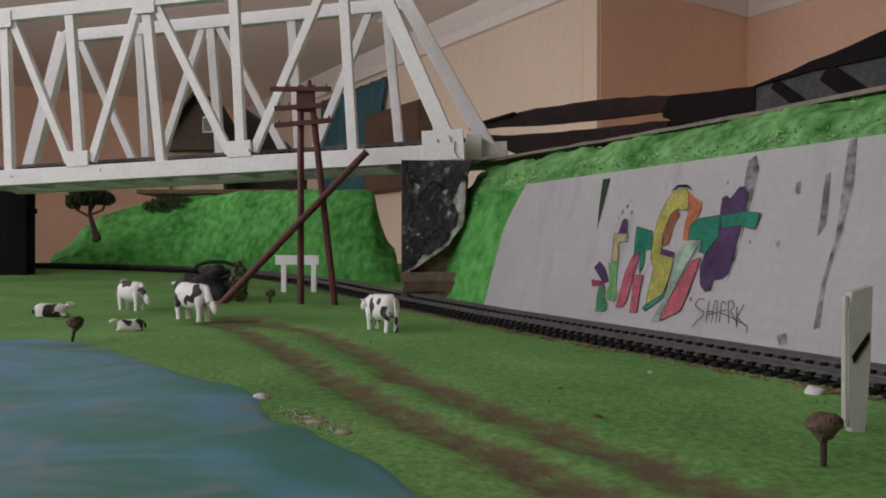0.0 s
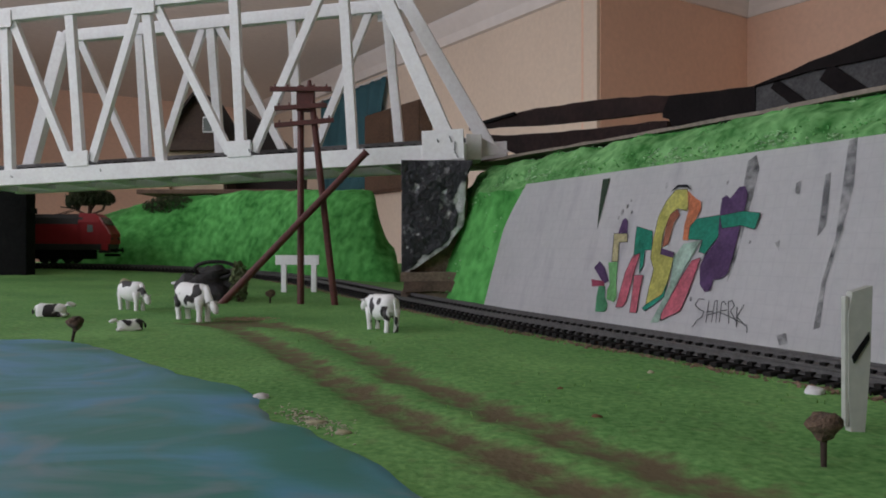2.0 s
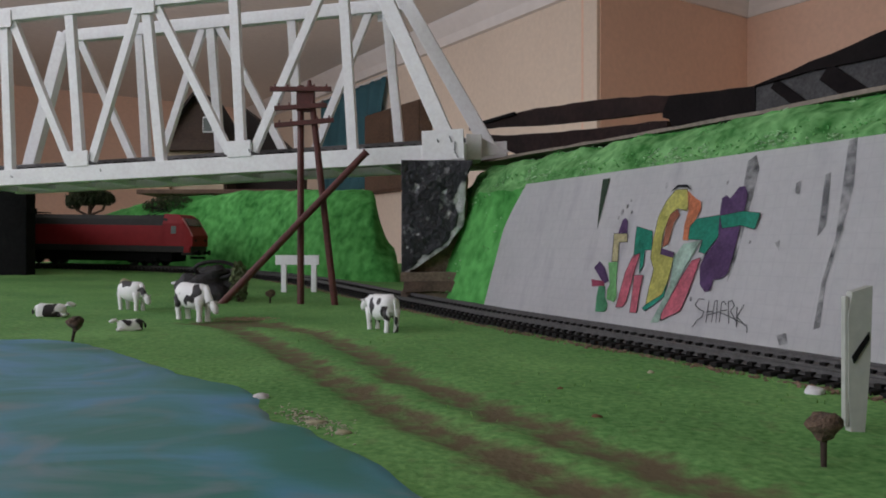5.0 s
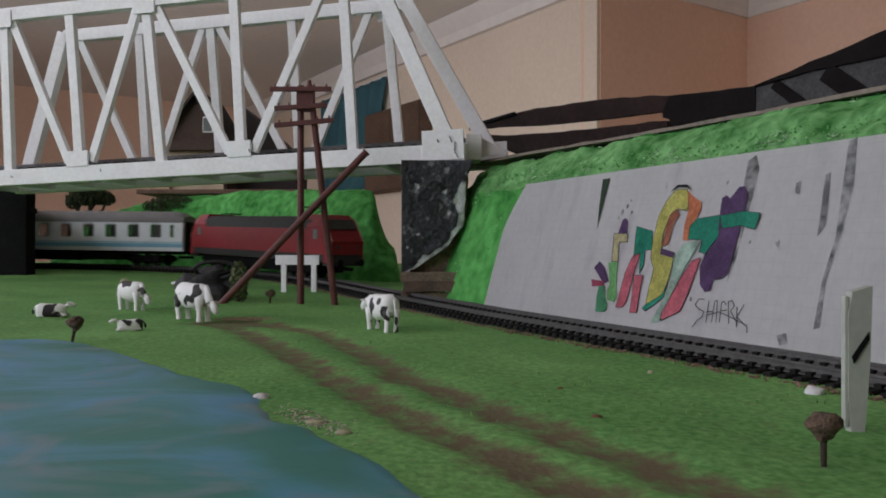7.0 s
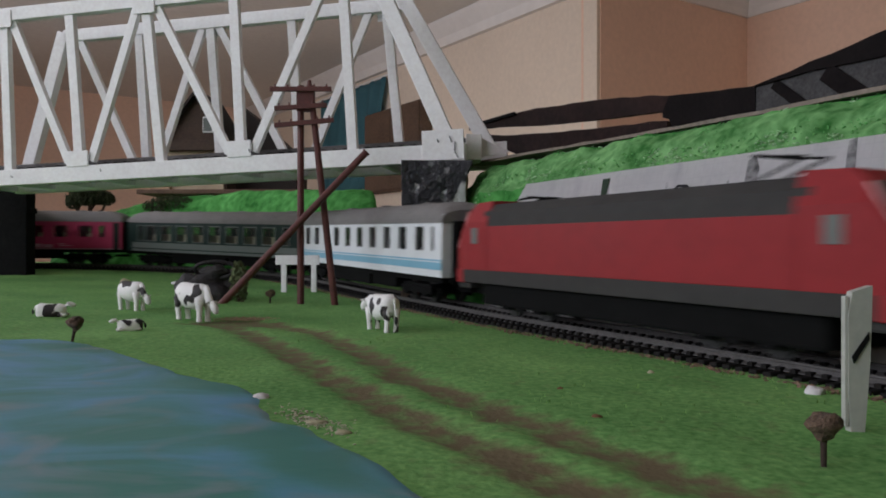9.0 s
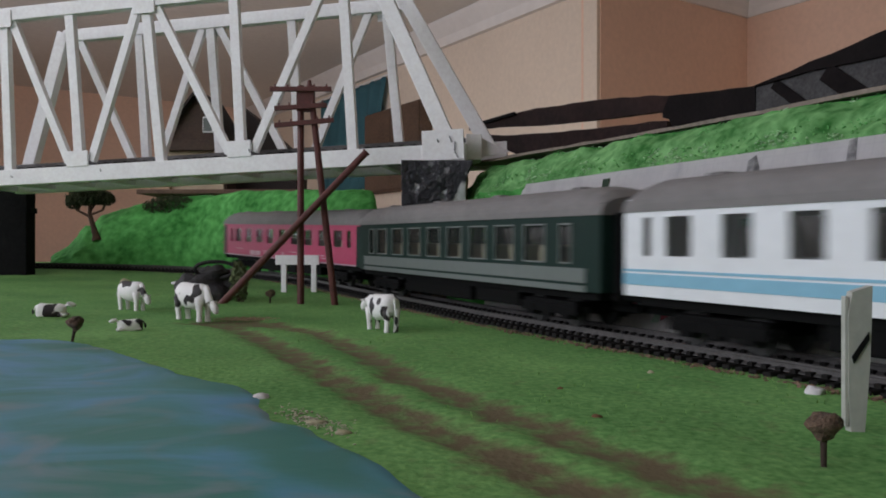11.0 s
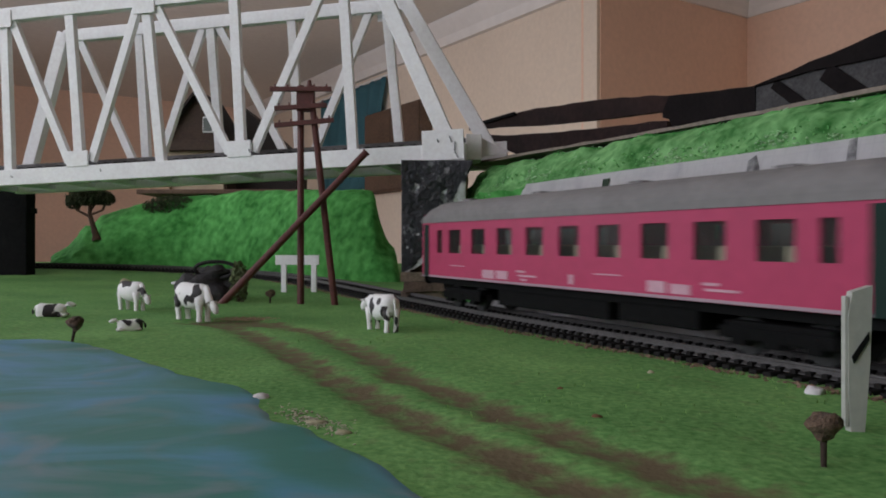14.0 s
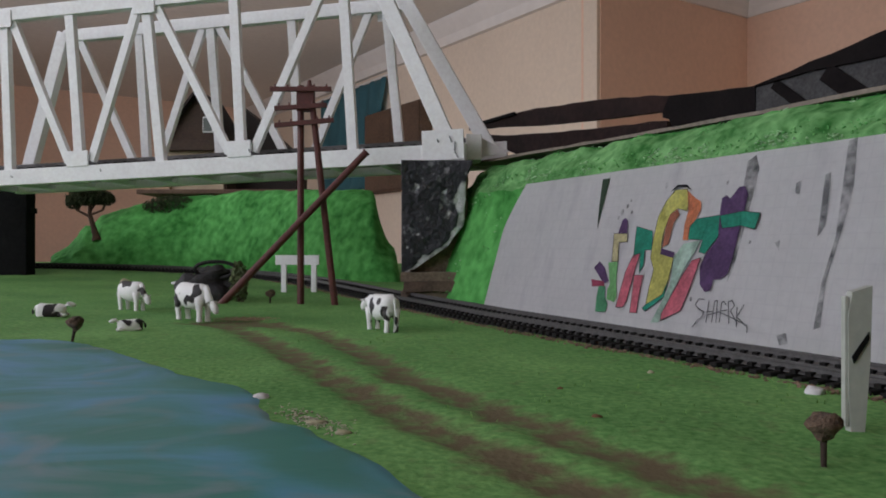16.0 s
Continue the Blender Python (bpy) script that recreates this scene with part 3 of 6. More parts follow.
# ---- the hill behind ----
def build_hill():
    bm = bmesh.new()
    # the skyline as seen over the track: sideways and upward slopes
    out = [(-0.511, -0.010), (-0.507, -0.006), (-0.489, 0.0044), (-0.4665, 0.0295), (-0.4558, 0.0290), (-0.4448, 0.0412), (-0.419, 0.0523), (-0.382, 0.0596), (-0.335, 0.0680), (-0.290, 0.0705), (-0.2607, 0.0759), (-0.106, 0.0773), (-0.0913, 0.0757), (-0.0876, 0.0670), (-0.0840, 0.0412), (-0.0729, 0.0118), (-0.0619, 0.0007), (-0.0582, -0.0250), (-0.057, -0.034)]
    xs = np.linspace(out[0][0], out[-1][0], 130)
    top = np.interp(xs, [o[0] for o in out], [o[1] for o in out])
    rows = []
    n = 40
    for x, h in zip(xs, top):
        col = []
        for j in range(n + 1):
            v = j / n
            # rises from behind the track to a rounded crest
            base_y = 0.805 - 0.175 * smoothstep(-0.36, -0.05, x)
            y = base_y + 0.055 * v ** 1.3
            foot = ground_z(x * base_y, base_y) - 0.002
            h1 = H_CAM + h * (base_y + 0.055)
            z = foot + max(h1 - foot, 0.001) * math.sin(v * math.pi / 2)
            p = Vector((x * y, y, z))
            p += Vector((0, -1, 0.5)) * (0.003 * noise.noise(p * 40) + 0.0016 * noise.noise(p * 140))
            col.append(bm.verts.new(p))
        col.append(bm.verts.new((x * 0.95, 0.95, 0.0)))
        rows.append(col)
    for a, b in zip(rows, rows[1:]):
        for j in range(len(a) - 1):
            bm.faces.new((a[j], b[j], b[j + 1], a[j + 1]))
    bmesh.ops.recalc_face_normals(bm, faces=bm.faces)
    tagged(link("hill", bm, M["hill"], smooth=True), "bright green flocked model hill behind the track", "hill")


build_hill()



# ---- telegraph pole ----
def build_telegraph():
    y = 0.428
    t = thing("telegraph_pole", pose(0, 0, 0), "red-brown plastic twin-legged telegraph pole with crossarms", "telegraph pole")
    part("pole", rod((-0.0794, y, -0.0005), (-0.0794, y, 0.1231), 0.0020, 0.0018), M["pole"], t)
    part("pole", rod((-0.0602, y, -0.0005), (-0.0741, y, 0.1231), 0.0020, 0.0018), M["pole"], t)
    for x0, z0, x1, z1 in ((-0.0958, 0.1206, -0.0618, 0.1206), (-0.0933, 0.1099, -0.0643, 0.1117), (-0.0933, 0.1004, -0.0605, 0.1035)):
        arm = part("crossarm", beam((x0, y - 0.003, z0), (x1, y - 0.003, z1), 0.002, 0.0026, (0, 0, 1), 0.0003), M["pole"], t)
        for k in (0.08, 0.28, 0.72, 0.92):
            x, z = x0 + (x1 - x0) * k, z0 + (z1 - z0) * k + 0.0012
            part("insulator", rod((x, y - 0.003, z), (x, y - 0.003, z + 0.0016), 0.0006, 0.0004, 8), M["pole"], arm)
    part("top_block", box(-0.0815, -0.0715, y - 0.002, y + 0.002, 0.1085, 0.1222, 0.0006), M["pole"], t)
    part("finial", rod((-0.0745, y, 0.122), (-0.0745, y, 0.1262), 0.0016, 0.0010), M["pole"], t)
    part("stay", rod((-0.124, y - 0.006, -0.0005), (-0.0425, y - 0.0045, 0.0853), 0.0021, 0.0019), M["pole"], t, "leaning red-brown stay pole")
    part("stay_end", rod((-0.0428, y - 0.0045, 0.0850), (-0.0420, y - 0.0045, 0.0858), 0.0024, 0.0022), M["pole"], t)


build_telegraph()


def build_sign():
    y = 0.52
    t = thing("trestle_sign", pose(-0.1, y, 0), "small white board on two square legs beside the track", "sign")
    part("board", box(-0.0134, 0.0161, -0.001, 0.001, 0.0213, 0.0278, 0.0003), M["white"], t)
    for x in (-0.0095, 0.0108):
        part("leg", box(x, x + 0.0035, -0.0012, 0.0015, ground_z(-0.1, y) - 0.001, 0.0213, 0.0003), M["white"], t)


build_sign()


def build_post():
    t = thing("marker_post", pose(0.074, 0.138, 0), "white plastic trackside marker post with a black slash", "marker post")
    bm = prism([(-0.0006, -0.0013), (0.0019, -0.0012), (0.0029, 0.0118), (0.0033, 0.0254), (-0.0003, 0.0243), (-0.0011, 0.0199), (-0.0010, 0.0067)], 0.0020)
    part("body", bm, M["post_white"], t)
    bm = prism([(-0.0006, 0.0126), (-0.0002, 0.0115), (0.0025, 0.0157), (0.0025, 0.0171)], -0.0003)
    part("black_mark", bm, M["black"], t).location.y = -0.0001
    ob = part("side_strip", box(-0.0016, -0.0008, 0.0002, 0.0016, 0.0, 0.0235, 0.0002), M["post_white"], t)


M["post_white"] = mat("greyed_white_plastic", (0.40, 0.41, 0.365), 0.5, 80, 0.1, 0.1)
build_post()


# ---- graffiti on the paper wall: millimetres along it and up it ----
PAINT = {}
for key, c in (("violet", (0.13, 0.07, 0.17)), ("crimson", (0.36, 0.07, 0.12)), ("leaf", (0.10, 0.33, 0.17)), ("lime", (0.22, 0.50, 0.20)), ("straw", (0.58, 0.52, 0.30)), ("teal", (0.03, 0.30, 0.20)),
               ("rose", (0.62, 0.17, 0.22)), ("yellow", (0.58, 0.55, 0.16)), ("orange", (0.66, 0.24, 0.12)), ("rust", (0.40, 0.16, 0.10)), ("mint", (0.42, 0.56, 0.47)), ("ink", (0.03, 0.03, 0.035)), ("smoke", (0.20, 0.19, 0.19))):
    PAINT[key] = mat(key + "_felt_pen", c, 0.85, 160, 0.28, 0.05, fine=5)

SHAPES = (
    ("violet", (203.6, 23.4), (206.6, 26.2), (211.2, 23.6), (216.0, 17.9), (212.9, 16.6), (208.2, 20.1)),
    ("crimson", (203.8, 18.3), (212.5, 17.8), (213.9, 15.8), (205.4, 15.2)),
    ("leaf", (210.0, 15.6), (214.5, 15.8), (215.6, 11.4), (218.7, 8.3), (218.6, 5.1), (211.8, 4.8), (210.2, 11.1)),
    ("lime", (212.8, 25.7), (218.7, 26.2), (221.3, 16.5), (223.3, 11.8), (222.7, 9.4), (217.3, 10.3), (216.3, 14.7), (217.3, 16.3)),
    ("straw", (212.0, 38.2), (220.9, 38.1), (222.0, 34.5), (216.6, 34.4), (219.0, 26.2), (214.9, 26.1)),
    ("violet", (214.7, 38.4), (215.6, 44.0), (217.2, 45.0), (219.2, 43.5), (220.7, 38.1)),
    ("teal", (225.8, 41.0), (236.1, 38.8), (238.5, 31.1), (234.2, 31.1), (235.2, 24.9), (233.9, 21.7), (231.7, 29.9), (228.2, 27.9), (226.6, 35.9)),
    ("rose", (227.7, 28.7), (231.7, 29.9), (230.8, 22.4), (230.2, 10.6), (228.8, 7.8), (224.4, 7.5), (225.4, 22.3)),
    ("rose", (231.3, 20.9), (236.7, 21.0), (236.7, 15.6), (237.7, 6.1), (233.7, 6.0), (232.8, 12.3)),
    ("yellow", (238.6, 28.0), (237.7, 35.8), (237.6, 44.4), (240.1, 50.6), (244.1, 55.1), (250.4, 55.0), (252.6, 51.4), (253.2, 46.1), (247.5, 47.5), (244.1, 45.0), (242.8, 38.8), (243.0, 33.4), (244.8, 29.6), (251.6, 28.2), (251.5, 25.2), (251.4, 19.3), (249.9, 14.0), (244.8, 10.0), (242.0, 8.3), (241.7, 15.9), (241.9, 23.5)),
    ("orange", (250.6, 54.6), (255.7, 51.2), (259.4, 49.5), (260.1, 46.5), (258.7, 42.9), (256.9, 40.7), (257.2, 34.8), (254.2, 34.9), (253.3, 40.8), (253.7, 46.1)),
    ("rust", (244.1, 45.0), (247.7, 47.1), (249.5, 44.8), (247.3, 41.8), (246.8, 33.4), (243.9, 32.3), (243.4, 40.4)),
    ("violet", (243.5, 31.9), (251.5, 30.2), (251.2, 28.0), (243.7, 29.5)),
    ("mint", (251.6, 28.2), (255.1, 33.4), (263.6, 34.8), (262.0, 30.4), (259.4, 26.1), (256.5, 19.4), (253.7, 12.0), (251.3, 3.5), (247.1, 3.1), (250.1, 10.3), (252.9, 17.8)),
    ("teal", (249.9, 14.0), (251.4, 19.3), (251.2, 13.3), (246.9, 10.1), (242.4, 7.2), (240.4, 8.2), (242.6, 9.9)),
    ("rose", (265.6, 28.3), (264.4, 21.2), (263.0, 14.7), (261.4, 8.6), (253.9, 5.1), (252.3, 4.3), (251.8, 6.8), (254.5, 12.8), (258.0, 21.0), (261.6, 27.2)),
    ("teal", (259.2, 42.9), (270.4, 43.9), (272.5, 36.8), (267.1, 29.7), (264.0, 30.4), (264.6, 34.8), (257.1, 35.2), (256.6, 40.0)),
    ("violet", (270.1, 45.0), (269.6, 50.1), (271.5, 51.2), (273.7, 49.8), (276.6, 53.9), (279.2, 53.9), (281.3, 51.1), (281.3, 44.9), (281.0, 38.0), (280.7, 29.8), (280.0, 23.0), (277.5, 20.9), (274.0, 20.4), (273.7, 16.7), (271.2, 16.0), (268.1, 18.5), (266.2, 24.8), (267.3, 29.0), (271.9, 35.4)),
    ("teal", (270.5, 43.6), (280.8, 44.9), (288.7, 43.9), (287.7, 38.2), (281.4, 39.7), (272.8, 38.9)),
    ("ink", (241.6, 54.4), (244.5, 57.0), (249.9, 56.8), (253.6, 54.0), (250.3, 55.5), (245.4, 55.9)),
)
SMEARS = (
    ("smoke", (316.8, 65.7), (319.7, 66.6), (321.7, 50.9), (320.6, 37.0), (318.7, 21.4), (319.8, 7.9), (317.7, 6.9), (317.3, 21.4), (319.0, 35.3)),
    ("smoke", (310.9, 55.4), (312.8, 56.1), (314.7, 38.9), (312.5, 35.4)),
    ("smoke", (277.7, 63.5), (281.0, 65.2), (283.7, 59.8), (283.0, 43.8), (281.7, 25.9), (280.3, 20.0), (278.9, 35.9)),
    ("smoke", (300.4, 53.5), (302.4, 54.3), (302.6, 49.5), (300.7, 50.2)),
    ("smoke", (296.8, 33.7), (298.8, 34.6), (299.3, 30.9)),
    ("ink", (194.5, 63.5), (199.8, 63.6), (199.5, 54.8), (199.2, 40.8), (196.3, 52.4)),
    ("smoke", (305.1, 3.9), (308.4, 5.1), (309.9, 1.8), (306.9, 1.1)),
)
TAG = (
    ((272.1, 13.4), (269.4, 13.4), (268.4, 11.3), (270.6, 9.7), (272.9, 9.2), (272.9, 7.2), (270.7, 5.9), (269.3, 3.3)),
    ((274.4, 13.1), (275.1, 5.4)),
    ((274.2, 9.1), (277.5, 9.6)),
    ((277.7, 5.7), (277.1, 12.9), (278.2, 13.4), (279.7, 5.8)),
    ((281.2, 6.0), (280.3, 12.5), (281.1, 13.3), (282.4, 12.2)),
    ((280.3, 9.8), (283.5, 10.4)),
    ((285.5, 5.8), (283.2, 13.1), (284.7, 13.7), (286.2, 12.1), (285.0, 10.1), (289.1, 6.1)),
    ((287.5, 11.6), (288.9, 5.1)),
    ((290.2, 12.6), (288.2, 8.4), (292.6, 5.8)),
    ((274.4, 7.8), (279.9, 9.5), (286.7, 7.8), (290.7, 6.6), (293.2, 5.9), (293.8, 3.7)),
)
DROPS = ((214.0, 47.5, 1.0), (216.6, 50.0, 0.7), (212.3, 45.2, 0.6), (220.4, 47.2, 0.6), (218.2, 52.4, 0.5), (238.0, 57.5, 0.9), (270.3, 56.0, 0.6), (265.0, 13.2, 0.6), (286.5, 34.0, 0.5))


def wall_mm(a, b, out):
    return wall_point(a / 1000, b / 66.5, out)


def build_graffiti():
    for i, (key, *pts) in enumerate(SHAPES):
        bm = bmesh.new()
        o = 0.0003 + 0.00002 * i
        f = bm.faces.new([bm.verts.new(wall_mm(a, b, o)) for a, b in pts])
        r = bmesh.ops.extrude_face_region(bm, geom=[f])
        part("painted_letter_piece", bm, PAINT[key], WALL, key + " felt pen graffiti shape")
        # a thin dark outline round the shape
        if key in ("teal", "yellow", "rose", "straw"):
            bm = bmesh.new()
            for (a, b), (c, d) in zip(pts, pts[1:] + pts[:1]):
                add_beam(bm, wall_mm(a, b, o), wall_mm(c, d, o), 0.00018, 0.0001, (-0.85, -0.42, 0.3))
            part("outline", bm, PAINT["ink"], WALL, "thin black graffiti outline")
    for i, (key, *pts) in enumerate(SMEARS):
        bm = bmesh.new()
        f = bm.faces.new([bm.verts.new(wall_mm(a, b, 0.00025 + 0.00001 * i)) for a, b in pts])
        part("smear", bm, M["smear"] if key == "smoke" else M["tear"], WALL, "dark brush smear" if key == "smoke" else "dark tear in the paper")
    for a, b, r in DROPS:
        bm = bmesh.new()
        bm.faces.new([bm.verts.new(wall_mm(a + r * math.cos(k * 0.7), b + r * 1.4 * math.sin(k * 0.7), 0.00028)) for k in range(9)])
        part("splash", bm, M["smear"], WALL, "small dark paint splash")
    for pts in TAG:
        bm = bmesh.new()
        for (a, b), (c, d) in zip(pts, pts[1:]):
            add_beam(bm, wall_mm(a, b, 0.0008), wall_mm(c, d, 0.0008), 0.00026, 0.0001, (-0.85, -0.42, 0.3))
        part("scribble", bm, PAINT["ink"], WALL, "thin black pen scribble")


def smear_material():
    m = mat("dry_brush_smear", (0.10, 0.10, 0.105), 0.9, 90, 0.3, 0.05)
    nt = m.node_tree
    n = nt.nodes.new("ShaderNodeTexNoise")
    n.inputs["Scale"].default_value, n.inputs["Detail"].default_value = 170, 6
    co = nt.nodes.new("ShaderNodeTexCoord")
    nt.links.new(co.outputs["Object"], n.inputs["Vector"])
    mr = nt.nodes.new("ShaderNodeMapRange")
    mr.inputs[1].default_value, mr.inputs[2].default_value, mr.inputs[3].default_value, mr.inputs[4].default_value = 0.35, 0.68, 0.08, 0.85
    nt.links.new(n.outputs[0], mr.inputs[0])
    nt.links.new(mr.outputs[0], nt.nodes["Principled BSDF"].inputs["Alpha"])
    return m


M["smear"] = smear_material()
M["tear"] = mat("dark_green_gap", (0.02, 0.035, 0.02), 0.9, 90, 0.3, 0.1)
build_graffiti()


# ---- the upper roadbed above the embankment ----
def straight(s, off, z):
    d = Vector((-math.sin(TH), math.cos(TH), 0))
    p = ARC - (s + 0.0513) * d + off * Vector((math.cos(TH), math.sin(TH), 0))
    p.z = z
    return p


def ribbon(edge, off, thick, n=60):
    """A standing strip: edge rows of (s, z low, z high), thick across."""
    bm = bmesh.new()
    ss = [e[0] for e in edge]
    rows = []
    for i in range(n + 1):
        s = ss[0] + (ss[-1] - ss[0]) * i / n
        lo = float(np.interp(s, ss, [e[1] for e in edge])) + 0.0003 * noise.noise(Vector((s * 90, 3, 0)))
        hi = float(np.interp(s, ss, [e[2] for e in edge])) + 0.0005 * noise.noise(Vector((s * 70, 9, 0)))
        w = 0.0012 * noise.noise(Vector((s * 25, 0, 4)))
        rows.append([bm.verts.new(straight(s, off + w, lo)), bm.verts.new(straight(s, off + w, max(hi, lo + 0.0004))),
                     bm.verts.new(straight(s, off + thick, max(hi, lo + 0.0004))), bm.verts.new(straight(s, off + thick, lo))])
    for a, b in zip(rows, rows[1:]):
        for j in range(4):
            bm.faces.new((a[j], a[(j + 1) % 4], b[(j + 1) % 4], b[j]))
    bm.faces.new(rows[0])
    bm.faces.new(rows[-1][::-1])
    bmesh.ops.recalc_face_normals(bm, faces=bm.faces)
    return bm


def build_roadbed():
    t = thing("upper_roadbed", pose(0, 0, 0), "dark brown card roadbed of the upper line on the embankment", "roadbed")
    part("board", ribbon([(-0.01, 0.0890, 0.0908), (0.0719, 0.0880, 0.0896), (0.1313, 0.0870, 0.0884), (0.2172, 0.0853, 0.0868), (0.2764, 0.0850, 0.0866), (0.85, 0.0848, 0.0864)], 0.0665, 0.05), M["ply"], t, "thin grey-brown board edge")
    part("upper_strip", ribbon([(-0.0605, 0.1262, 0.1284), (-0.042, 0.1246, 0.1280), (-0.0245, 0.1235, 0.1286), (0.0, 0.1208, 0.1292), (0.0371, 0.1160, 0.1278), (0.0992, 0.1104, 0.1224), (0.1256, 0.1084, 0.1195), (0.1648, 0.1056, 0.1138)], 0.110, 0.004), M["bed"], t)
    part("lower_strip", ribbon([(-0.0376, 0.1190, 0.1201), (-0.020, 0.108, 0.1172), (0.0, 0.1030, 0.1143), (0.0439, 0.0885, 0.1100), (0.0992, 0.0885, 0.1052), (0.1627, 0.0885, 0.1008)], 0.110, 0.004), M["bed"], t)
    # the end panel's black stands in for the shaded hollow past the slot
    part("end_panel", ribbon([(0.1600, 0.1026, 0.1060), (0.1648, 0.1010, 0.1138), (0.1711, 0.0885, 0.1129), (0.2089, 0.0885, 0.1088), (0.2223, 0.0885, 0.1079)], 0.1095, 0.0045), M["bed_band"], t, "black end panel coloured as a shaded hollow")
    part("grey_panel", ribbon([(0.2223, 0.0885, 0.1079), (0.2408, 0.0885, 0.1090), (0.2846, 0.0885, 0.1085), (0.40, 0.0885, 0.110), (0.8, 0.0885, 0.112)], 0.110, 0.004), M["bed_grey"], t, "shiny dark grey panel")
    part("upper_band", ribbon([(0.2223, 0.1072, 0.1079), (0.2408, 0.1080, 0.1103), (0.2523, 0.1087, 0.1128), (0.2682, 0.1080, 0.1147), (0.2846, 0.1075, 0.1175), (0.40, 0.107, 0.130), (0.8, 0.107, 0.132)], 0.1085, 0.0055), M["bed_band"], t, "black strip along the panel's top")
    for s0, w in ((0.2440, 0.0050), (0.2700, 0.0080), (0.3000, 0.0080)):
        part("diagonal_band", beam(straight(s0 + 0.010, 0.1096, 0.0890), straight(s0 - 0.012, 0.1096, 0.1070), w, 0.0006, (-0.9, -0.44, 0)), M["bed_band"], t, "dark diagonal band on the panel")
    part("cable", beam(straight(-0.052, 0.108, 0.1285), straight(0.012, 0.108, 0.1282), 0.0016, 0.0022), M["black"], t, "black wire end")


M["ply"] = mat("grey_brown_board", (0.20, 0.16, 0.13), 0.8, 60, 0.25, 0.3)
M["bed_grey"] = mat("dark_grey_panel", (0.040, 0.039, 0.039), 0.6, 120, 0.5, 0.3, spec=0.2)
M["bed_band"] = mat("black_band", (0.010, 0.008, 0.008), 0.8, 90, 0.3, 0.2, spec=0.06)
build_roadbed()
t = thing("abutment_block", pose(0.0190, 0.492, 0), "small white block at the end of the bridge", "bridge block")
part("block", box(-0.0045, 0.0055, -0.006, 0.020, 0.0885, 0.1050, 0.0006), M["white"], t)
bm = prism([(0.003, 0.0905), (0.0240, 0.0945), (0.003, 0.1045)], 0.0012)
part("paper_corner", bm, M["paper"], t, "torn paper corner")


# ---- the lake ----
def water_material():
    m = bpy.data.materials.new("painted_water")
    m.use_nodes = True
    nt = m.node_tree
    b = nt.nodes["Principled BSDF"]
    co = nt.nodes.new("ShaderNodeTexCoord")
    mp = nt.nodes.new("ShaderNodeMapping")
    mp.inputs["Scale"].default_value = (0.9, 1.15, 1)
    mp.inputs["Rotation"].default_value = (0, 0, radians(14))
    nt.links.new(co.outputs["Object"], mp.inputs[0])
    n1 = nt.nodes.new("ShaderNodeTexNoise")
    n1.inputs["Scale"].default_value, n1.inputs["Detail"].default_value, n1.inputs["Distortion"].default_value = 24, 7, 1.6
    n2 = nt.nodes.new("ShaderNodeTexNoise")
    n2.inputs["Scale"].default_value, n2.inputs["Detail"].default_value, n2.inputs["Distortion"].default_value = 26, 7, 2.2
    n2.noise_dimensions = "4D"
    n2.inputs["W"].default_value = 3.3
    for n in (n1, n2):
        nt.links.new(mp.outputs[0], n.inputs["Vector"])
    r = nt.nodes.new("ShaderNodeValToRGB")
    e = r.color_ramp.elements
    e[0].position, e[0].color = 0.40, (0.024, 0.195, 0.165, 1)
    e[1].position, e[1].color = 0.62, (0.080, 0.27, 0.43, 1)
    x = e.new(0.5)
    x.color = (0.042, 0.235, 0.275, 1)
    # bluer towards the far shore, greener towards the near bank
    sep = nt.nodes.new("ShaderNodeSeparateXYZ")
    nt.links.new(co.outputs["Object"], sep.inputs[0])
    bank = nt.nodes.new("ShaderNodeMapRange")
    bank.inputs[1].default_value, bank.inputs[2].default_value, bank.inputs[3].default_value, bank.inputs[4].default_value = -0.13, -0.02, 0.09, -0.09
    nt.links.new(sep.outputs[0], bank.inputs[0])
    ad = nt.nodes.new("ShaderNodeMath")
    nt.links.new(n1.outputs[0], ad.inputs[0])
    nt.links.new(bank.outputs[0], ad.inputs[1])
    nt.links.new(ad.outputs[0], r.inputs[0])
    r2 = nt.nodes.new("ShaderNodeValToRGB")
    r2.color_ramp.elements[0].position, r2.color_ramp.elements[1].position = 0.54, 0.70
    nt.links.new(n2.outputs[0], r2.inputs[0])
    mx = nt.nodes.new("ShaderNodeMix")
    mx.data_type = "RGBA"
    nt.links.new(r2.outputs[0], mx.inputs[0])
    nt.links.new(r.outputs[0], mx.inputs[6])
    mx.inputs[7].default_value = (0.17, 0.245, 0.275, 1)
    nt.links.new(mx.outputs[2], b.inputs["Base Color"])
    b.inputs["Roughness"].default_value = 0.42
    bp = nt.nodes.new("ShaderNodeBump")
    bp.inputs["Strength"].default_value, bp.inputs["Distance"].default_value = 0.25, 0.001
    nt.links.new(n2.outputs[0], bp.inputs["Height"])
    nt.links.new(bp.outputs[0], b.inputs["Normal"])
    return m


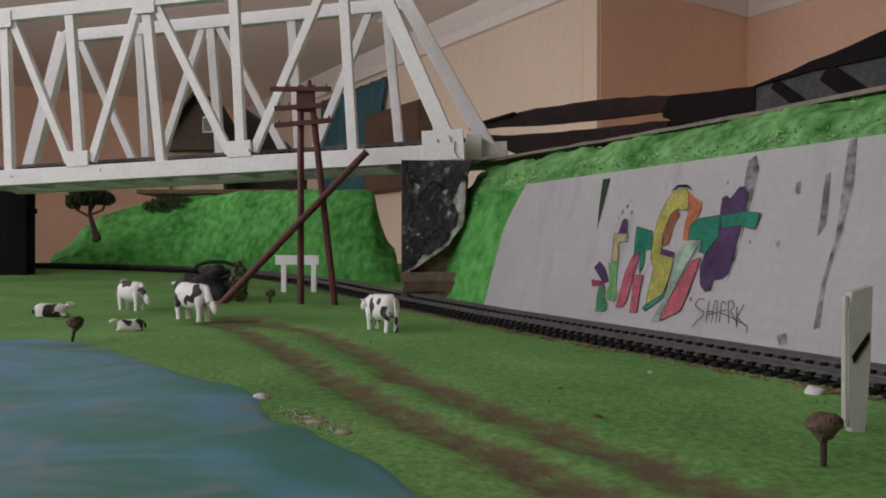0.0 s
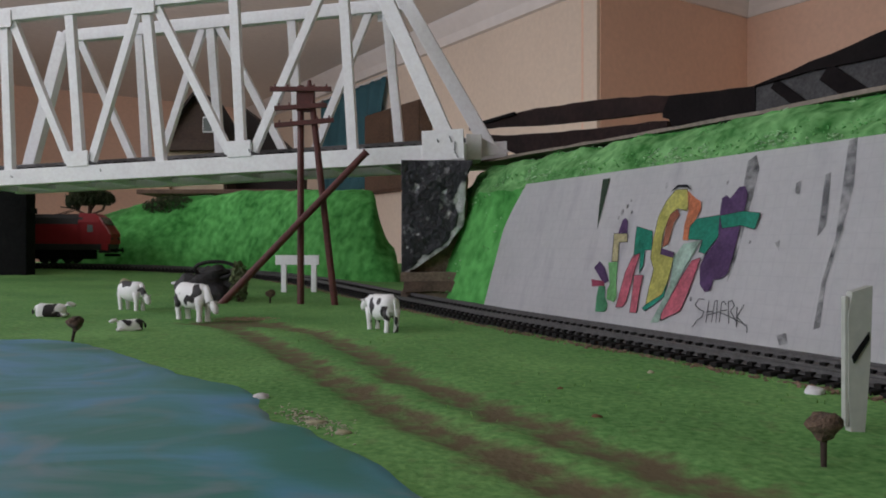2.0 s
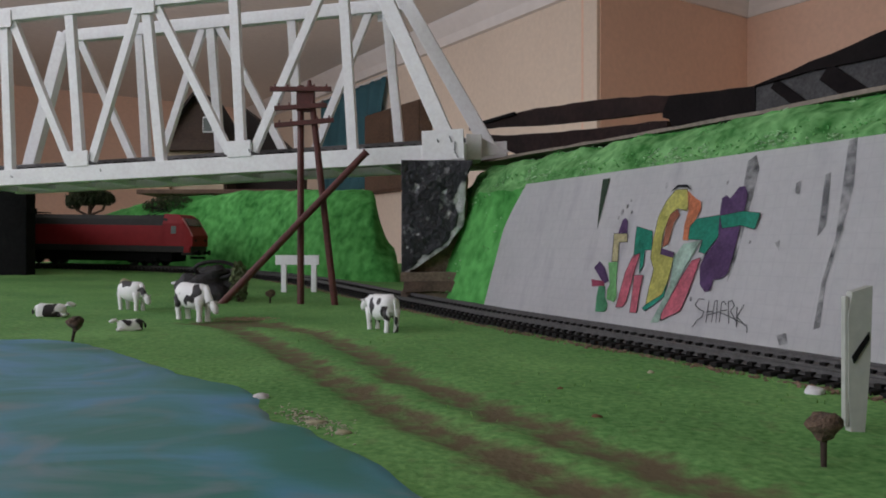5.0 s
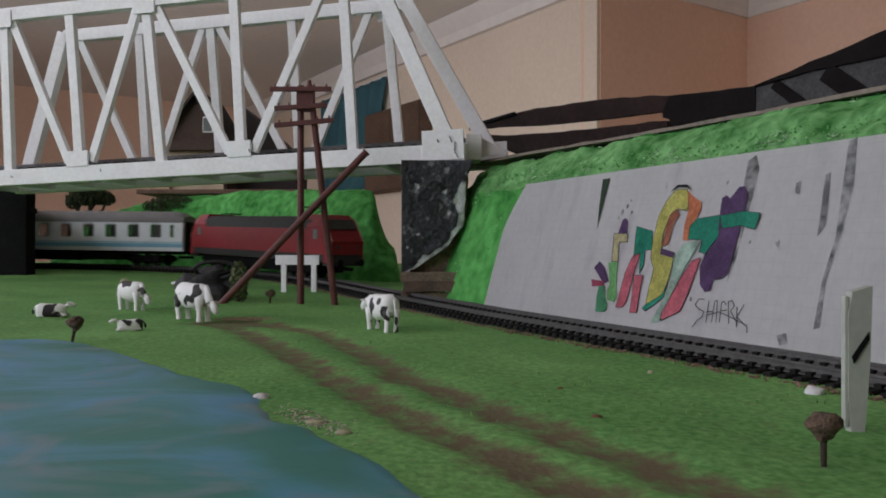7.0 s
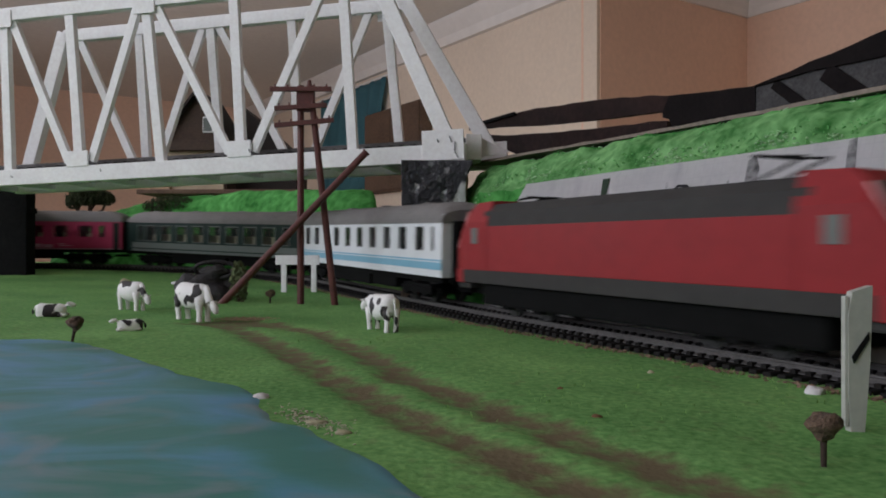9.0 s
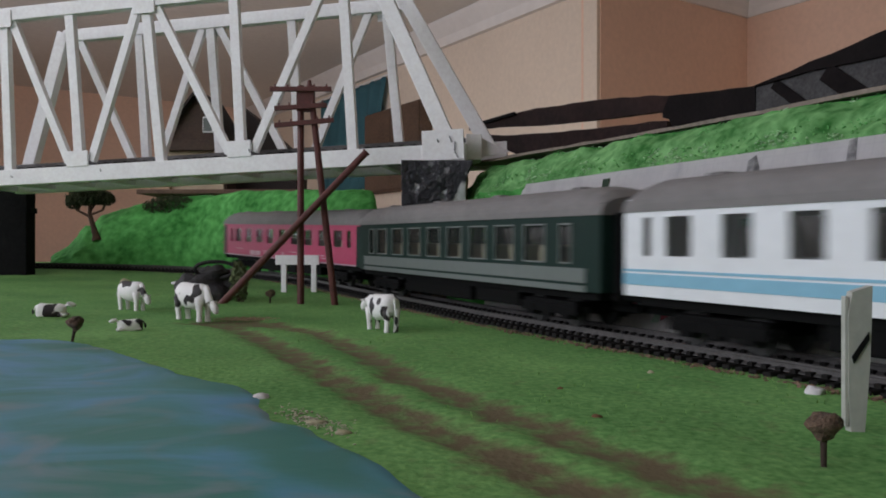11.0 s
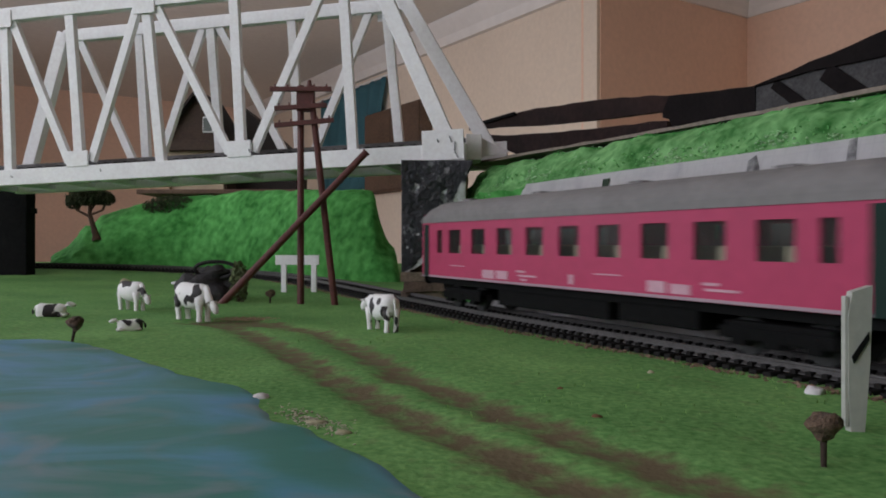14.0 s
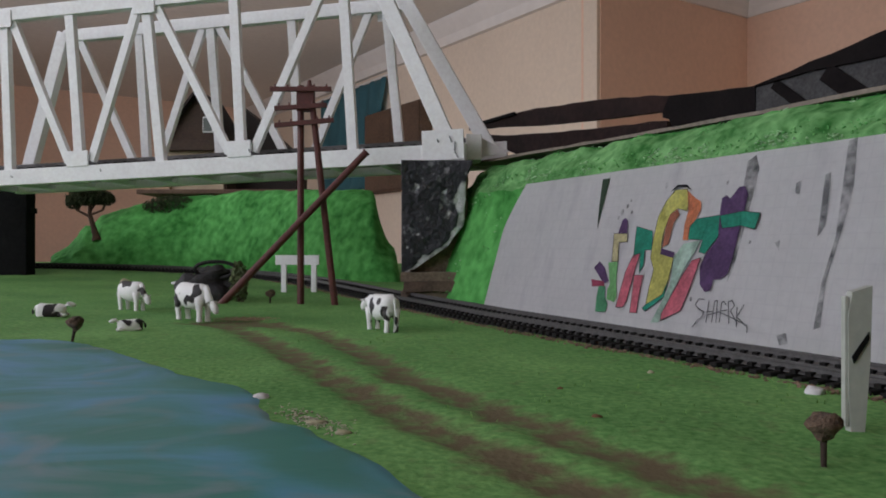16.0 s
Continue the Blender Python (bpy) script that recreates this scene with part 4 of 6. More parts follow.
def build_lake():
    shore = [(-0.60, 0.235), (-0.30, 0.262), (-0.20, 0.258), (-0.148, 0.256), (-0.130, 0.259), (-0.109, 0.245), (-0.083, 0.2157), (-0.065, 0.195), (-0.0485, 0.181), (-0.0414, 0.1708), (-0.0321, 0.1483), (-0.0226, 0.137), (-0.0152, 0.1256), (-0.009, 0.1174), (-0.0034, 0.105), (0.001, 0.09), (0.0, 0.05), (-0.02, -0.1), (-0.3, -0.3), (-0.6, -0.25)]
    pts = []
    n = len(shore)
    for i in range(n):
        p0, p1, p2, p3 = (Vector(shore[(i + k) % n]) for k in (-1, 0, 1, 2))
        for j in range(12):
            u = j / 12
            q = 0.5 * (2 * p1 + (p2 - p0) * u + (2 * p0 - 5 * p1 + 4 * p2 - p3) * u * u + (3 * p1 - p0 - 3 * p2 + p3) * u ** 3)
            k = noise.noise(Vector((q.x * 120, q.y * 120, 0))) * 0.0012 + noise.noise(Vector((q.x * 35, q.y * 35, 7))) * 0.0015
            pts.append(Vector((q.x + k, q.y + k * 0.7)))
    bm = bmesh.new()
    mid = Vector((-0.2, 0.06))
    rings = []
    for f, dz in ((1.0, -0.0006), (0.99, 0.0003), (0.98, 0.0007), (0.9, 0.0008), (0.75, 0.0008), (0.6, 0.0008), (0.4, 0.0008), (0.2, 0.0008)):
        rings.append([bm.verts.new((*(mid + (p - mid) * f), ground_z(*(mid + (p - mid) * f)) + dz)) for p in pts])
    k = len(pts)
    for a, b in zip(rings, rings[1:]):
        for i in range(k):
            bm.faces.new((a[i], a[(i + 1) % k], b[(i + 1) % k], b[i]))
    bm.faces.new(rings[-1])
    bmesh.ops.recalc_face_normals(bm, faces=bm.faces)
    tagged(link("water", bm, water_material(), smooth=True), "blue-green painted model lake with pale streaks", "lake", kind="structure")


build_lake()


def build_pebbles():
    for (x, y, r, key, lab) in ((-0.0235, 0.1425, (0.0020, 0.0016, 0.0006), "sand", "flat sandy pebble on the lake shore"), (-0.0395, 0.1660, (0.0020, 0.0018, 0.0009), "chip", "small white pebble on the lake shore"),
                                (-0.0175, 0.1350, (0.0016, 0.0012, 0.0006), "sand", "flat sandy pebble on the lake shore"), (0.0855, 0.1765, (0.0024, 0.0018, 0.0015), "chip", "white pebble beside the track"),
                                (0.0555, 0.205, (0.0009, 0.0007, 0.0006), "sand", "tiny pale crumb in the grass"), (-0.195, 0.565, (0.0048, 0.003, 0.0022), "chip", "pale lump beside the track"),
                                (-0.232, 0.56, (0.004, 0.003, 0.003), "sand", "pale lump in the far grass"), (0.0275, 0.18, (0.0007, 0.0005, 0.0005), "dirt", "tiny brown crumb in the grass"), (0.030, 0.150, (0.0010, 0.0007, 0.0005), "dirt", "tiny brown crumb in the grass"), (-0.045, 0.53, (0.0012, 0.001, 0.0008), "chip", "tiny white crumb beside the track")):
        bm = bmesh.new()
        add_blob(bm, (0, 0, 0), r, 0.5, x * 100)
        ob = link("pebble", bm, M[key], smooth=True)
        ob.location = (x, y, ground_z(x, y) + r[2] * 0.15)
        tagged(ob, lab, "pebble", "pebbles")


M["sand"] = mat("sandy_stone", (0.34, 0.31, 0.20), 0.9, 120, 0.2, 0.5)
build_pebbles()


# ---- grazing cows ----
def cow_coat(spots, seed):
    """White coat with black patches of an irregular outline."""
    m = mat("cow_coat", (0.80, 0.79, 0.77), 0.6, 200, 0.05, 0.15)
    nt = m.node_tree
    bs = nt.nodes["Principled BSDF"]
    old = bs.inputs["Base Color"].links[0].from_socket
    n = nt.nodes.new("ShaderNodeTexNoise")
    n.noise_dimensions = "4D"
    n.inputs["Scale"].default_value, n.inputs["Detail"].default_value, n.inputs["W"].default_value = 135, 1.0, seed
    co = nt.nodes.new("ShaderNodeTexCoord")
    nt.links.new(co.outputs["Object"], n.inputs["Vector"])
    r = nt.nodes.new("ShaderNodeValToRGB")
    r.color_ramp.elements[0].position, r.color_ramp.elements[1].position = spots, spots + 0.02
    nt.links.new(n.outputs[0], r.inputs[0])
    mx = nt.nodes.new("ShaderNodeMix")
    mx.data_type = "RGBA"
    nt.links.new(r.outputs[0], mx.inputs[0])
    nt.links.new(old, mx.inputs[6])
    mx.inputs[7].default_value = (0.022, 0.018, 0.018, 1)
    nt.links.new(mx.outputs[2], bs.inputs["Base Color"])
    return m


def build_cow(x, y, turn, size, label, coat, head_low=True, lying=False, dark=None):
    """A cow facing +x before it is turned; size is its height at the back."""
    h = size
    t = thing("cow", pose(x, y, ground_z(x, y) - 0.0002, 0, 0, turn), label, "toy cow", "cows on the pasture")
    drop = 0.42 * h if lying else 0.0
    bm = bmesh.new()
    secs = []
    for cx, cz, w, d in ((-0.60, 0.70, 0.06, 0.10), (-0.57, 0.70, 0.19, 0.22), (-0.44, 0.70, 0.255, 0.30), (-0.2, 0.65, 0.27, 0.33), (0.08, 0.63, 0.275, 0.34), (0.30, 0.67, 0.24, 0.30), (0.45, 0.71, 0.17, 0.23), (0.54, 0.72, 0.08, 0.12)):
        secs.append([(cx * h, w * h * math.copysign(abs(math.cos(a)) ** 0.85, math.cos(a)), cz * h - drop + d * h * math.sin(a)) for a in [2 * math.pi * i / 16 for i in range(16)]])
    part("body", ring_loft(secs, bm), coat, t, smooth=True)
    hz, hx = ((0.44 if head_low is True else head_low), 0.76) if head_low else (0.93, 0.66)
    hz = hz * h - drop
    bm = bmesh.new()
    nsecs = []
    for k, r in ((0.0, 0.17), (0.5, 0.125), (1.0, 0.10)):
        cx, cz = (0.46 + (hx - 0.50) * k) * h, 0.78 * h - drop + (hz - (0.78 * h - drop)) * k
        nsecs.append([(cx + 0.06 * h * math.sin(a), 0.62 * r * h * math.cos(a), cz + r * h * math.sin(a)) for a in [2 * math.pi * i / 12 for i in range(12)]])
    part("neck", ring_loft(nsecs, bm), coat, t, smooth=True)
    bm = bmesh.new()
    tilt = Matrix.Rotation(radians(58 if head_low else 18), 4, "Y")
    add_blob(bm, (hx * h + 0.06 * h, 0, hz - (0.06 * h if head_low else 0.0)), (0.20 * h, 0.095 * h, 0.105 * h), 0.1, 2, 2, 0, tilt)
    head = part("head", bm, dark or coat, t, smooth=True)
    for sy in (-1, 1):
        bm = bmesh.new()
        add_blob(bm, (hx * h - 0.05 * h, sy * 0.13 * h, hz + 0.07 * h), (0.03 * h, 0.085 * h, 0.035 * h), 0.1, 3, 1)
        part("ear", bm, coat, head, smooth=True)
    if lying:
        for sx, sy in ((-0.35, -0.2), (0.42, -0.2), (0.42, 0.2), (-0.35, 0.2)):
            bm = bmesh.new()
            add_blob(bm, (sx * h, sy * h, 0.10 * h), (0.20 * h, 0.075 * h, 0.085 * h), 0.15, sx, 2)
            part("leg", bm, coat, t, "folded leg", smooth=True)
    else:
        for sx, sy in ((-0.48, -0.125), (0.36, -0.115), (0.40, 0.115), (-0.43, 0.125)):
            bm = bmesh.new()
            ls = []
            for z, r, o in ((0.62, 0.15, 0.0), (0.42, 0.115, 0.0), (0.28, 0.085, 0.01 if sx > 0 else -0.03), (0.10, 0.072, 0.0), (0.05, 0.082, 0.0), (0.0, 0.085, 0.01)):
                ls.append([((sx + o) * h + r * h * math.cos(a), sy * h + r * 0.8 * h * math.sin(a), z * h) for a in [2 * math.pi * i / 10 for i in range(10)]])
            part("leg", ring_loft(ls, bm), coat, t, smooth=True)
    bm = bmesh.new()
    add_rod(bm, (-0.60 * h, 0, 0.88 * h - drop), (-0.70 * h, 0.02 * h, 0.40 * h - drop * 0.3), 0.028 * h, 0.022 * h, 8)
    tail = part("tail", bm, coat, t)
    bm = bmesh.new()
    add_blob(bm, (-0.71 * h, 0.02 * h, 0.32 * h - drop * 0.2), (0.05 * h, 0.05 * h, 0.11 * h), 0.3, 4, 2)
    part("tail_tuft", bm, M["cow_black"], tail, "black tail tuft", smooth=True)
    return t


build_cow(-0.1083, 0.334, -36, 0.0168, "white toy cow with black patches grazing, head down", cow_coat(0.585, 2.3))
build_cow(-0.0245, 0.3055, 128, 0.0152, "white toy cow with black patches seen from behind", cow_coat(0.555, 6.2), 0.72)
build_cow(-0.1517, 0.375, -34, 0.0146, "white toy cow with black patches in the far grass", cow_coat(0.565, 3.7))
build_cow(-0.1193, 0.292, -155, 0.0080, "small white toy calf with black patches lying down", cow_coat(0.56, 4.4), False, True)
build_cow(-0.1707, 0.335, 12, 0.0108, "white and brown toy cow lying in the grass", cow_coat(0.57, 12.1), False, True)


# ---- dry seed heads stuck in the grass as little trees ----
def build_seed_head(x, y, h, r, lean=0.0):
    t = thing("seed_head_tree", pose(x, y, ground_z(x, y) - 0.0006), "dry brown seed head on a stalk used as shrub", "model shrub", "dry shrubs in the grass")
    part("stalk", rod((0, 0, 0), (lean * h, 0, h * 0.62), r * 0.17, r * 0.22, 10), M["stalk"], t)
    bm = bmesh.new()
    add_blob(bm, (lean * h, 0, h * 0.74), (r, r, r * 1.0), 0.35, x * 50, 3)
    for v in bm.verts:
        k = v.co.z - h * 0.74
        if k > 0:
            v.co.z = h * 0.74 + k * 0.75
            v.co.x += 0.15 * k
        else:
            f = 1 + 0.35 * k / r
            v.co.x, v.co.y = lean * h + (v.co.x - lean * h) * f, v.co.y * f
        v.co += 0.06 * r * noise.noise_vector(v.co * 900)
    head = part("seed_head", bm, M["seed"], t, smooth=True)
    bm = bmesh.new()
    add_blob(bm, (lean * h + r * 0.2, -r * 0.1, h * 0.74 + r * 0.42), (r * 0.62, r * 0.62, r * 0.40), 0.45, x * 80, 3)
    part("crown", bm, M["seed_dark"], head, "darker withered crown", smooth=True)


M["stalk"] = mat("dry_stalk", (0.045, 0.030, 0.022), 0.9, 300, 0.3, 0.4)
M["seed"] = mat("dry_seed_head", (0.125, 0.082, 0.055), 0.95, 500, 0.45, 1.0, fine=4)
M["seed_dark"] = mat("dry_seed_crown", (0.085, 0.058, 0.042), 0.95, 500, 0.4, 1.0, fine=4)
build_seed_head(0.0578, 0.1165, 0.0091, 0.0025)
build_seed_head(-0.1236, 0.2555, 0.0096, 0.0027, 0.12)
build_seed_head(-0.0975, 0.432, 0.0085, 0.0027, 0.05)


# ---- black scrap heap and twig by the cart track ----
def build_scrap():
    t = thing("scrap_heap", pose(-0.1370, 0.452, ground_z(-0.137, 0.452)), "crumpled black plastic scrap with a hoop on top", "scrap heap")
    bm = bmesh.new()
    add_blob(bm, (0.0, 0, 0.006), (0.0175, 0.010, 0.0130), 0.5, 2, 4)
    add_blob(bm, (-0.008, -0.003, 0.005), (0.009, 0.008, 0.0065), 0.5, 5, 3)
    for v in bm.verts:
        v.co += 0.0009 * noise.noise_vector(v.co * 260)
    part("lump", bm, M["scrap"], t, smooth=True)
    bm = bmesh.new()
    pts = [(0.004 + 0.0118 * math.cos(a), -0.004 + 0.002 * math.sin(a * 2), 0.0172 + 0.0048 * math.sin(a)) for a in [2 * math.pi * i / 36 for i in range(37)]]
    for p, q in zip(pts, pts[1:]):
        add_rod(bm, p, q, 0.0011, n=8)
    part("hoop", bm, M["scrap"], t, "black plastic hoop")
    bm = bmesh.new()
    add_blob(bm, (0.004, -0.003, 0.0162), (0.0085, 0.006, 0.0022), 0.3, 7, 3)
    part("grey_lining", bm, M["loco_grey"], t, "dull grey lining", smooth=True)


M["scrap"] = mat("black_crumpled_plastic", (0.014, 0.012, 0.013), 0.5, 160, 0.4, 0.8, distance=0.001)
build_scrap()


def leaf_cloud(bm, centre, radii, count, size, seed, flat=0.0):
    """Many small leaves scattered through an uneven volume."""
    rng = random.Random(seed)
    for _ in range(count):
        while True:
            p = Vector((rng.uniform(-1, 1), rng.uniform(-1, 1), rng.uniform(-1, 1)))
            if p.length < 1 and noise.noise(p * 2.2 + Vector((seed, 0, 0))) > -0.12:
                break
        p = Vector((p.x * radii[0], p.y * radii[1], p.z * radii[2])) + Vector(centre)
        m = Euler((rng.uniform(0, 6), rng.uniform(0, 6), rng.uniform(0, 6))).to_matrix()
        s = size * rng.uniform(0.6, 1.4)
        vs = [bm.verts.new(p + m @ Vector(q)) for q in ((-s, 0, 0), (0, -s * 0.5, s * 0.15), (s, 0, 0), (0, s * 0.5, s * 0.15))]
        bm.faces.new(vs)


M["leaf_dark"] = mat("dark_olive_foam_leaves", (0.030, 0.045, 0.018), 0.95, 300, 0.5, 0.4, tint=(0.06, 0.075, 0.03))
M["bark"] = mat("brown_bark", (0.070, 0.038, 0.024), 0.9, 200, 0.4, 0.6)
M["twig"] = mat("grey_green_moss", (0.13, 0.16, 0.075), 0.95, 300, 0.4, 0.4)


def build_tree():
    t = thing("tree", pose(-0.3735, 0.8245, 0.0425), "flat-topped model tree with a bent brown trunk", "tree")
    bm = bmesh.new()
    for p, q, a, b in (((0.0015, 0, -0.001), (0.0005, 0, 0.004), 0.0056, 0.0036), ((0.0005, 0, 0.004), (-0.003, 0, 0.016), 0.0036, 0.0027), ((-0.003, 0, 0.016), (-0.0062, 0, 0.027), 0.0027, 0.0022), ((-0.0062, 0, 0.027), (-0.0060, 0, 0.044), 0.0022, 0.0015)):
        add_rod(bm, p, q, a, b, 10)
    trunk = part("trunk", bm, M["bark"], t)
    for pts in (((-0.0060, 0, 0.024), (-0.019, -0.001, 0.031), (-0.024, -0.001, 0.041)), ((-0.0060, 0, 0.026), (0.007, 0.001, 0.031), (0.013, 0.001, 0.043)), ((-0.006, 0, 0.030), (0.002, 0.004, 0.044)), ((-0.019, 0, 0.031), (-0.013, 0.001, 0.044))):
        bm = bmesh.new()
        for p, q in zip(pts, pts[1:]):
            add_rod(bm, p, q, 0.0014, 0.0011, 8)
        part("branch", bm, M["bark"], trunk)
    bm = bmesh.new()
    leaf_cloud(bm, (-0.006, 0, 0.0455), (0.025, 0.015, 0.0088), 3200, 0.0018, 3)
    leaf_cloud(bm, (-0.023, 0, 0.0405), (0.009, 0.009, 0.0085), 900, 0.0016, 4)
    leaf_cloud(bm, (0.012, 0, 0.0425), (0.009, 0.009, 0.0065), 600, 0.0016, 5)
    part("crown", bm, M["leaf_dark"], t, "dark olive flat crown")


build_tree()


def build_bush(name, x, y, z, radii, count, size, key, seed, label):
    t = thing(name, pose(x, y, z), label, "bush")
    bm = bmesh.new()
    leaf_cloud(bm, (0, 0, radii[2] * 0.8), radii, count, size, seed)
    part("foliage", bm, M[key], t)
    bm = bmesh.new()
    for i in range(4):
        add_rod(bm, (0, 0, 0), (radii[0] * (0.5 - 0.33 * i), 0, radii[2] * 1.1), 0.0006, 0.0004, 6)
    part("stem", bm, M["bark"], t)


build_bush("bush", -0.2960, 0.842, 0.0690, (0.034, 0.014, 0.0120), 2600, 0.0014, "leaf_dark", 11, "dark olive bush hanging over the hilltop")
build_bush("bush", -0.1165, 0.438, ground_z(-0.1165, 0.438), (0.0050, 0.004, 0.0130), 700, 0.0012, "twig", 17, "thin grey-green moss tuft at the stay's foot")


def build_tufts():
    """Loose flock along the track and lake, too fine to count."""
    rng = random.Random(8)
    bm = bmesh.new()
    for _ in range(3600):
        s = rng.uniform(-0.5, 0.42)
        o = -0.0165 - abs(rng.gauss(0, 0.0035)) if rng.random() < 0.6 else -0.02 - rng.uniform(0, 0.09)
        p = line(s, o)
        if p.y < 0.09 or p.x < -0.5:
            continue
        p.z = ground_z(p.x, p.y)
        if rut(p.x, p.y) > 0.4:
            continue
        k = rng.uniform(0.0003, 0.0008)
        a = rng.uniform(0, 6.3)
        d = Vector((math.cos(a), math.sin(a), 0)) * k * 0.35
        top = p + Vector((rng.uniform(-0.5, 0.5) * k, rng.uniform(-0.5, 0.5) * k, k * 1.3))
        bm.faces.new([bm.verts.new(p - d), bm.verts.new(p + d), bm.verts.new(top)])
    tagged(link("grass_tufts", bm, M["tuft"]), "loose green grass flock", "grass", kind="stuff")


M["tuft"] = mat("loose_flock", (0.13, 0.27, 0.06), 0.95, 50, 0.4, 0.0)


def build_gravel():
    rng = random.Random(5)
    out = []
    for _ in range(1500):
        p = line(rng.uniform(-0.1, 0.47), -0.0165 - abs(rng.gauss(0, 0.0020)))
        p.z = ground_z(p.x, p.y) + 0.0001
        out.append((p, rng.uniform(0.0003, 0.0007)))
    tagged(crumbs("gravel", out, M["gravel"], rng), "brown gravel crumbs along the track edge", "gravel", kind="stuff")


M["gravel"] = mat("brown_gravel", (0.17, 0.11, 0.075), 0.95, 700, 0.5, 0.2)


def build_sand():
    """Pale sand strewn on the lake's bank and where the cart track begins."""
    rng = random.Random(31)
    M["pale_sand"] = mat("pale_bank_sand", (0.36, 0.33, 0.25), 0.95, 500, 0.4, 0.2)
    M["tan_sand"] = mat("tan_track_sand", (0.30, 0.22, 0.14), 0.95, 500, 0.4, 0.2)
    for name, key, count, (cx, cy), (rx, ry), turn, label in (("bank_sand", "pale_sand", 230, (-0.0240, 0.1440), (0.0042, 0.0150), 0.62, "pale sand crumbs on the lake bank"),
                                                              ("track_sand", "tan_sand", 900, (-0.0880, 0.3440), (0.0125, 0.0080), 0.2, "tan sand where the cart track begins")):
        out = []
        for _ in range(count):
            a, b = rng.gauss(0, 0.5) * rx, rng.gauss(0, 0.5) * ry
            x, y = cx + a * math.cos(turn) - b * math.sin(turn), cy + a * math.sin(turn) + b * math.cos(turn)
            out.append((Vector((x, y, ground_z(x, y) + 0.0001)), rng.uniform(0.0001, 0.00032)))
        tagged(crumbs(name, out, M[key], rng), label, "sand", kind="stuff")


build_tufts()
build_gravel()
build_sand()


def build_turf():
    """Foam crumbs that roughen the embankment's grassy brow."""
    for name, key, count, seed, rr in (("turf_crumbs", "turf_mid", 1500, 21, (0.0002, 0.0006)), ("pale_turf_crumbs", "turf_pale", 1300, 22, (0.0002, 0.0006))):
        rng = random.Random(seed)
        out = []
        while len(out) < count:
            s = rng.uniform(0.055, 0.40)
            k = rng.random()
            if s < 0.105 and rng.random() < 0.3:
                v = rng.random()
                p = emb(s, 0.0255 + 0.0205 * v, 0.002 + 0.062 * v)
            else:
                p = emb(s, 0.0475 + 0.020 * k, 0.0665 + 0.0185 * k ** 0.8)
            if key != "turf_mid" and noise.noise(p * 45 + Vector((seed, 0, 0))) < 0.12:
                continue
            p += Vector((-0.8, -0.45, 0.4)) * (0.0035 * noise.noise(p * 60))
            out.append((p, rng.uniform(*rr)))
        tagged(crumbs(name, out, M[key], rng), "green foam crumbs on the embankment", "turf", kind="stuff")


M["turf_pale"] = mat("pale_foam_turf", (0.34, 0.52, 0.30), 0.95, 90, 0.3, 0.4, spec=0.1)
M["turf_mid"] = mat("mid_foam_turf", (0.15, 0.40, 0.13), 0.95, 90, 0.3, 0.0, spec=0.1)
build_turf()


def build_scuffs():
    """Dark scuff marks on the bridge's painted plates."""
    for u, h, a, w in ((-0.0035, 0.0125, 70, 0.0042), (-0.0060, 0.0080, 95, 0.0058), (-0.0068, 0.0030, 60, 0.0040), (0.0045, 0.0120, 60, 0.0022), (0.1285, 0.0130, 75, 0.0026), (0.1270, 0.0125, 100, 0.0022), (0.236, 0.0060, 80, 0.0020), (0.305, 0.0050, 30, 0.0020)):
        c = bridge_point(u, h, 0) - BN * 0.0018
        d = (BR * math.cos(radians(a)) + BU * math.sin(radians(a))) * w / 2
        bm = bmesh.new()
        add_beam(bm, c - d, c + d, 0.0009, 0.0004, BN)
        ob = part("scuff", bm, M["smear"], BRIDGE, "dark scuff mark")


build_scuffs()


# ---- houses on the platform behind the bridge ----
def gable(name, x0, x1, y0, y1, z0, ze, zp, over, wall_mat, roof_mat, label, peak=0.5):
    t = thing(name, pose(0, 0, 0), label, "model house", "model houses")
    xm = x0 + (x1 - x0) * peak
    bm = prism([(x0, z0), (x1, z0), (x1, ze), (xm, zp - 0.002), (x0, ze)], y1 - y0)
    part("wall", bm, wall_mat, t).location.y = y0
    for (ax, az, bx, bz) in ((x0, ze, xm, zp), (x1, ze, xm, zp)):
        d = Vector((ax - bx, 0, az - bz)).normalized()
        p = Vector((bx, 0, bz))
        q = Vector((ax, 0, az)) + d * over
        bm = bmesh.new()
        mid = (p + q) / 2
        add_beam(bm, (mid.x, y0 - over, mid.z), (mid.x, y1 + over, mid.z), (q - p).length, 0.003, Vector((-d.z, 0, d.x)) if d.x > 0 else Vector((d.z, 0, -d.x)), 0, 0.0004)
        part("roof", bm, roof_mat, t, "dark brown roof half")
    return t


M["house_wall"] = mat("cream_house_wall", (0.42, 0.34, 0.24), 0.85, 60, 0.15, 0.2)
M["house_dark"] = mat("dark_stained_gable", (0.060, 0.038, 0.027), 0.8, 90, 0.3, 0.4)
M["house_roof"] = mat("black_brown_roof", (0.022, 0.015, 0.013), 0.8, 90, 0.4, 0.4)
M["tan"] = mat("tan_card", (0.40, 0.28, 0.19), 0.85, 50, 0.15, 0.2)
platform = thing("house_platform", pose(0, 0, 0), "brown board platform on posts behind the hill", "platform")
part("board", box(-0.352, -0.150, 0.880, 1.06, 0.0955, 0.1005, 0.0008), M["brown"], platform)
for px, mt in ((-0.330, "tan"), (-0.282, "white"), (-0.262, "white"), (-0.190, "tan")):
    part("post", box(px, px + 0.010, 0.90, 0.912, -0.006, 0.0955, 0.0005), M[mt], platform)
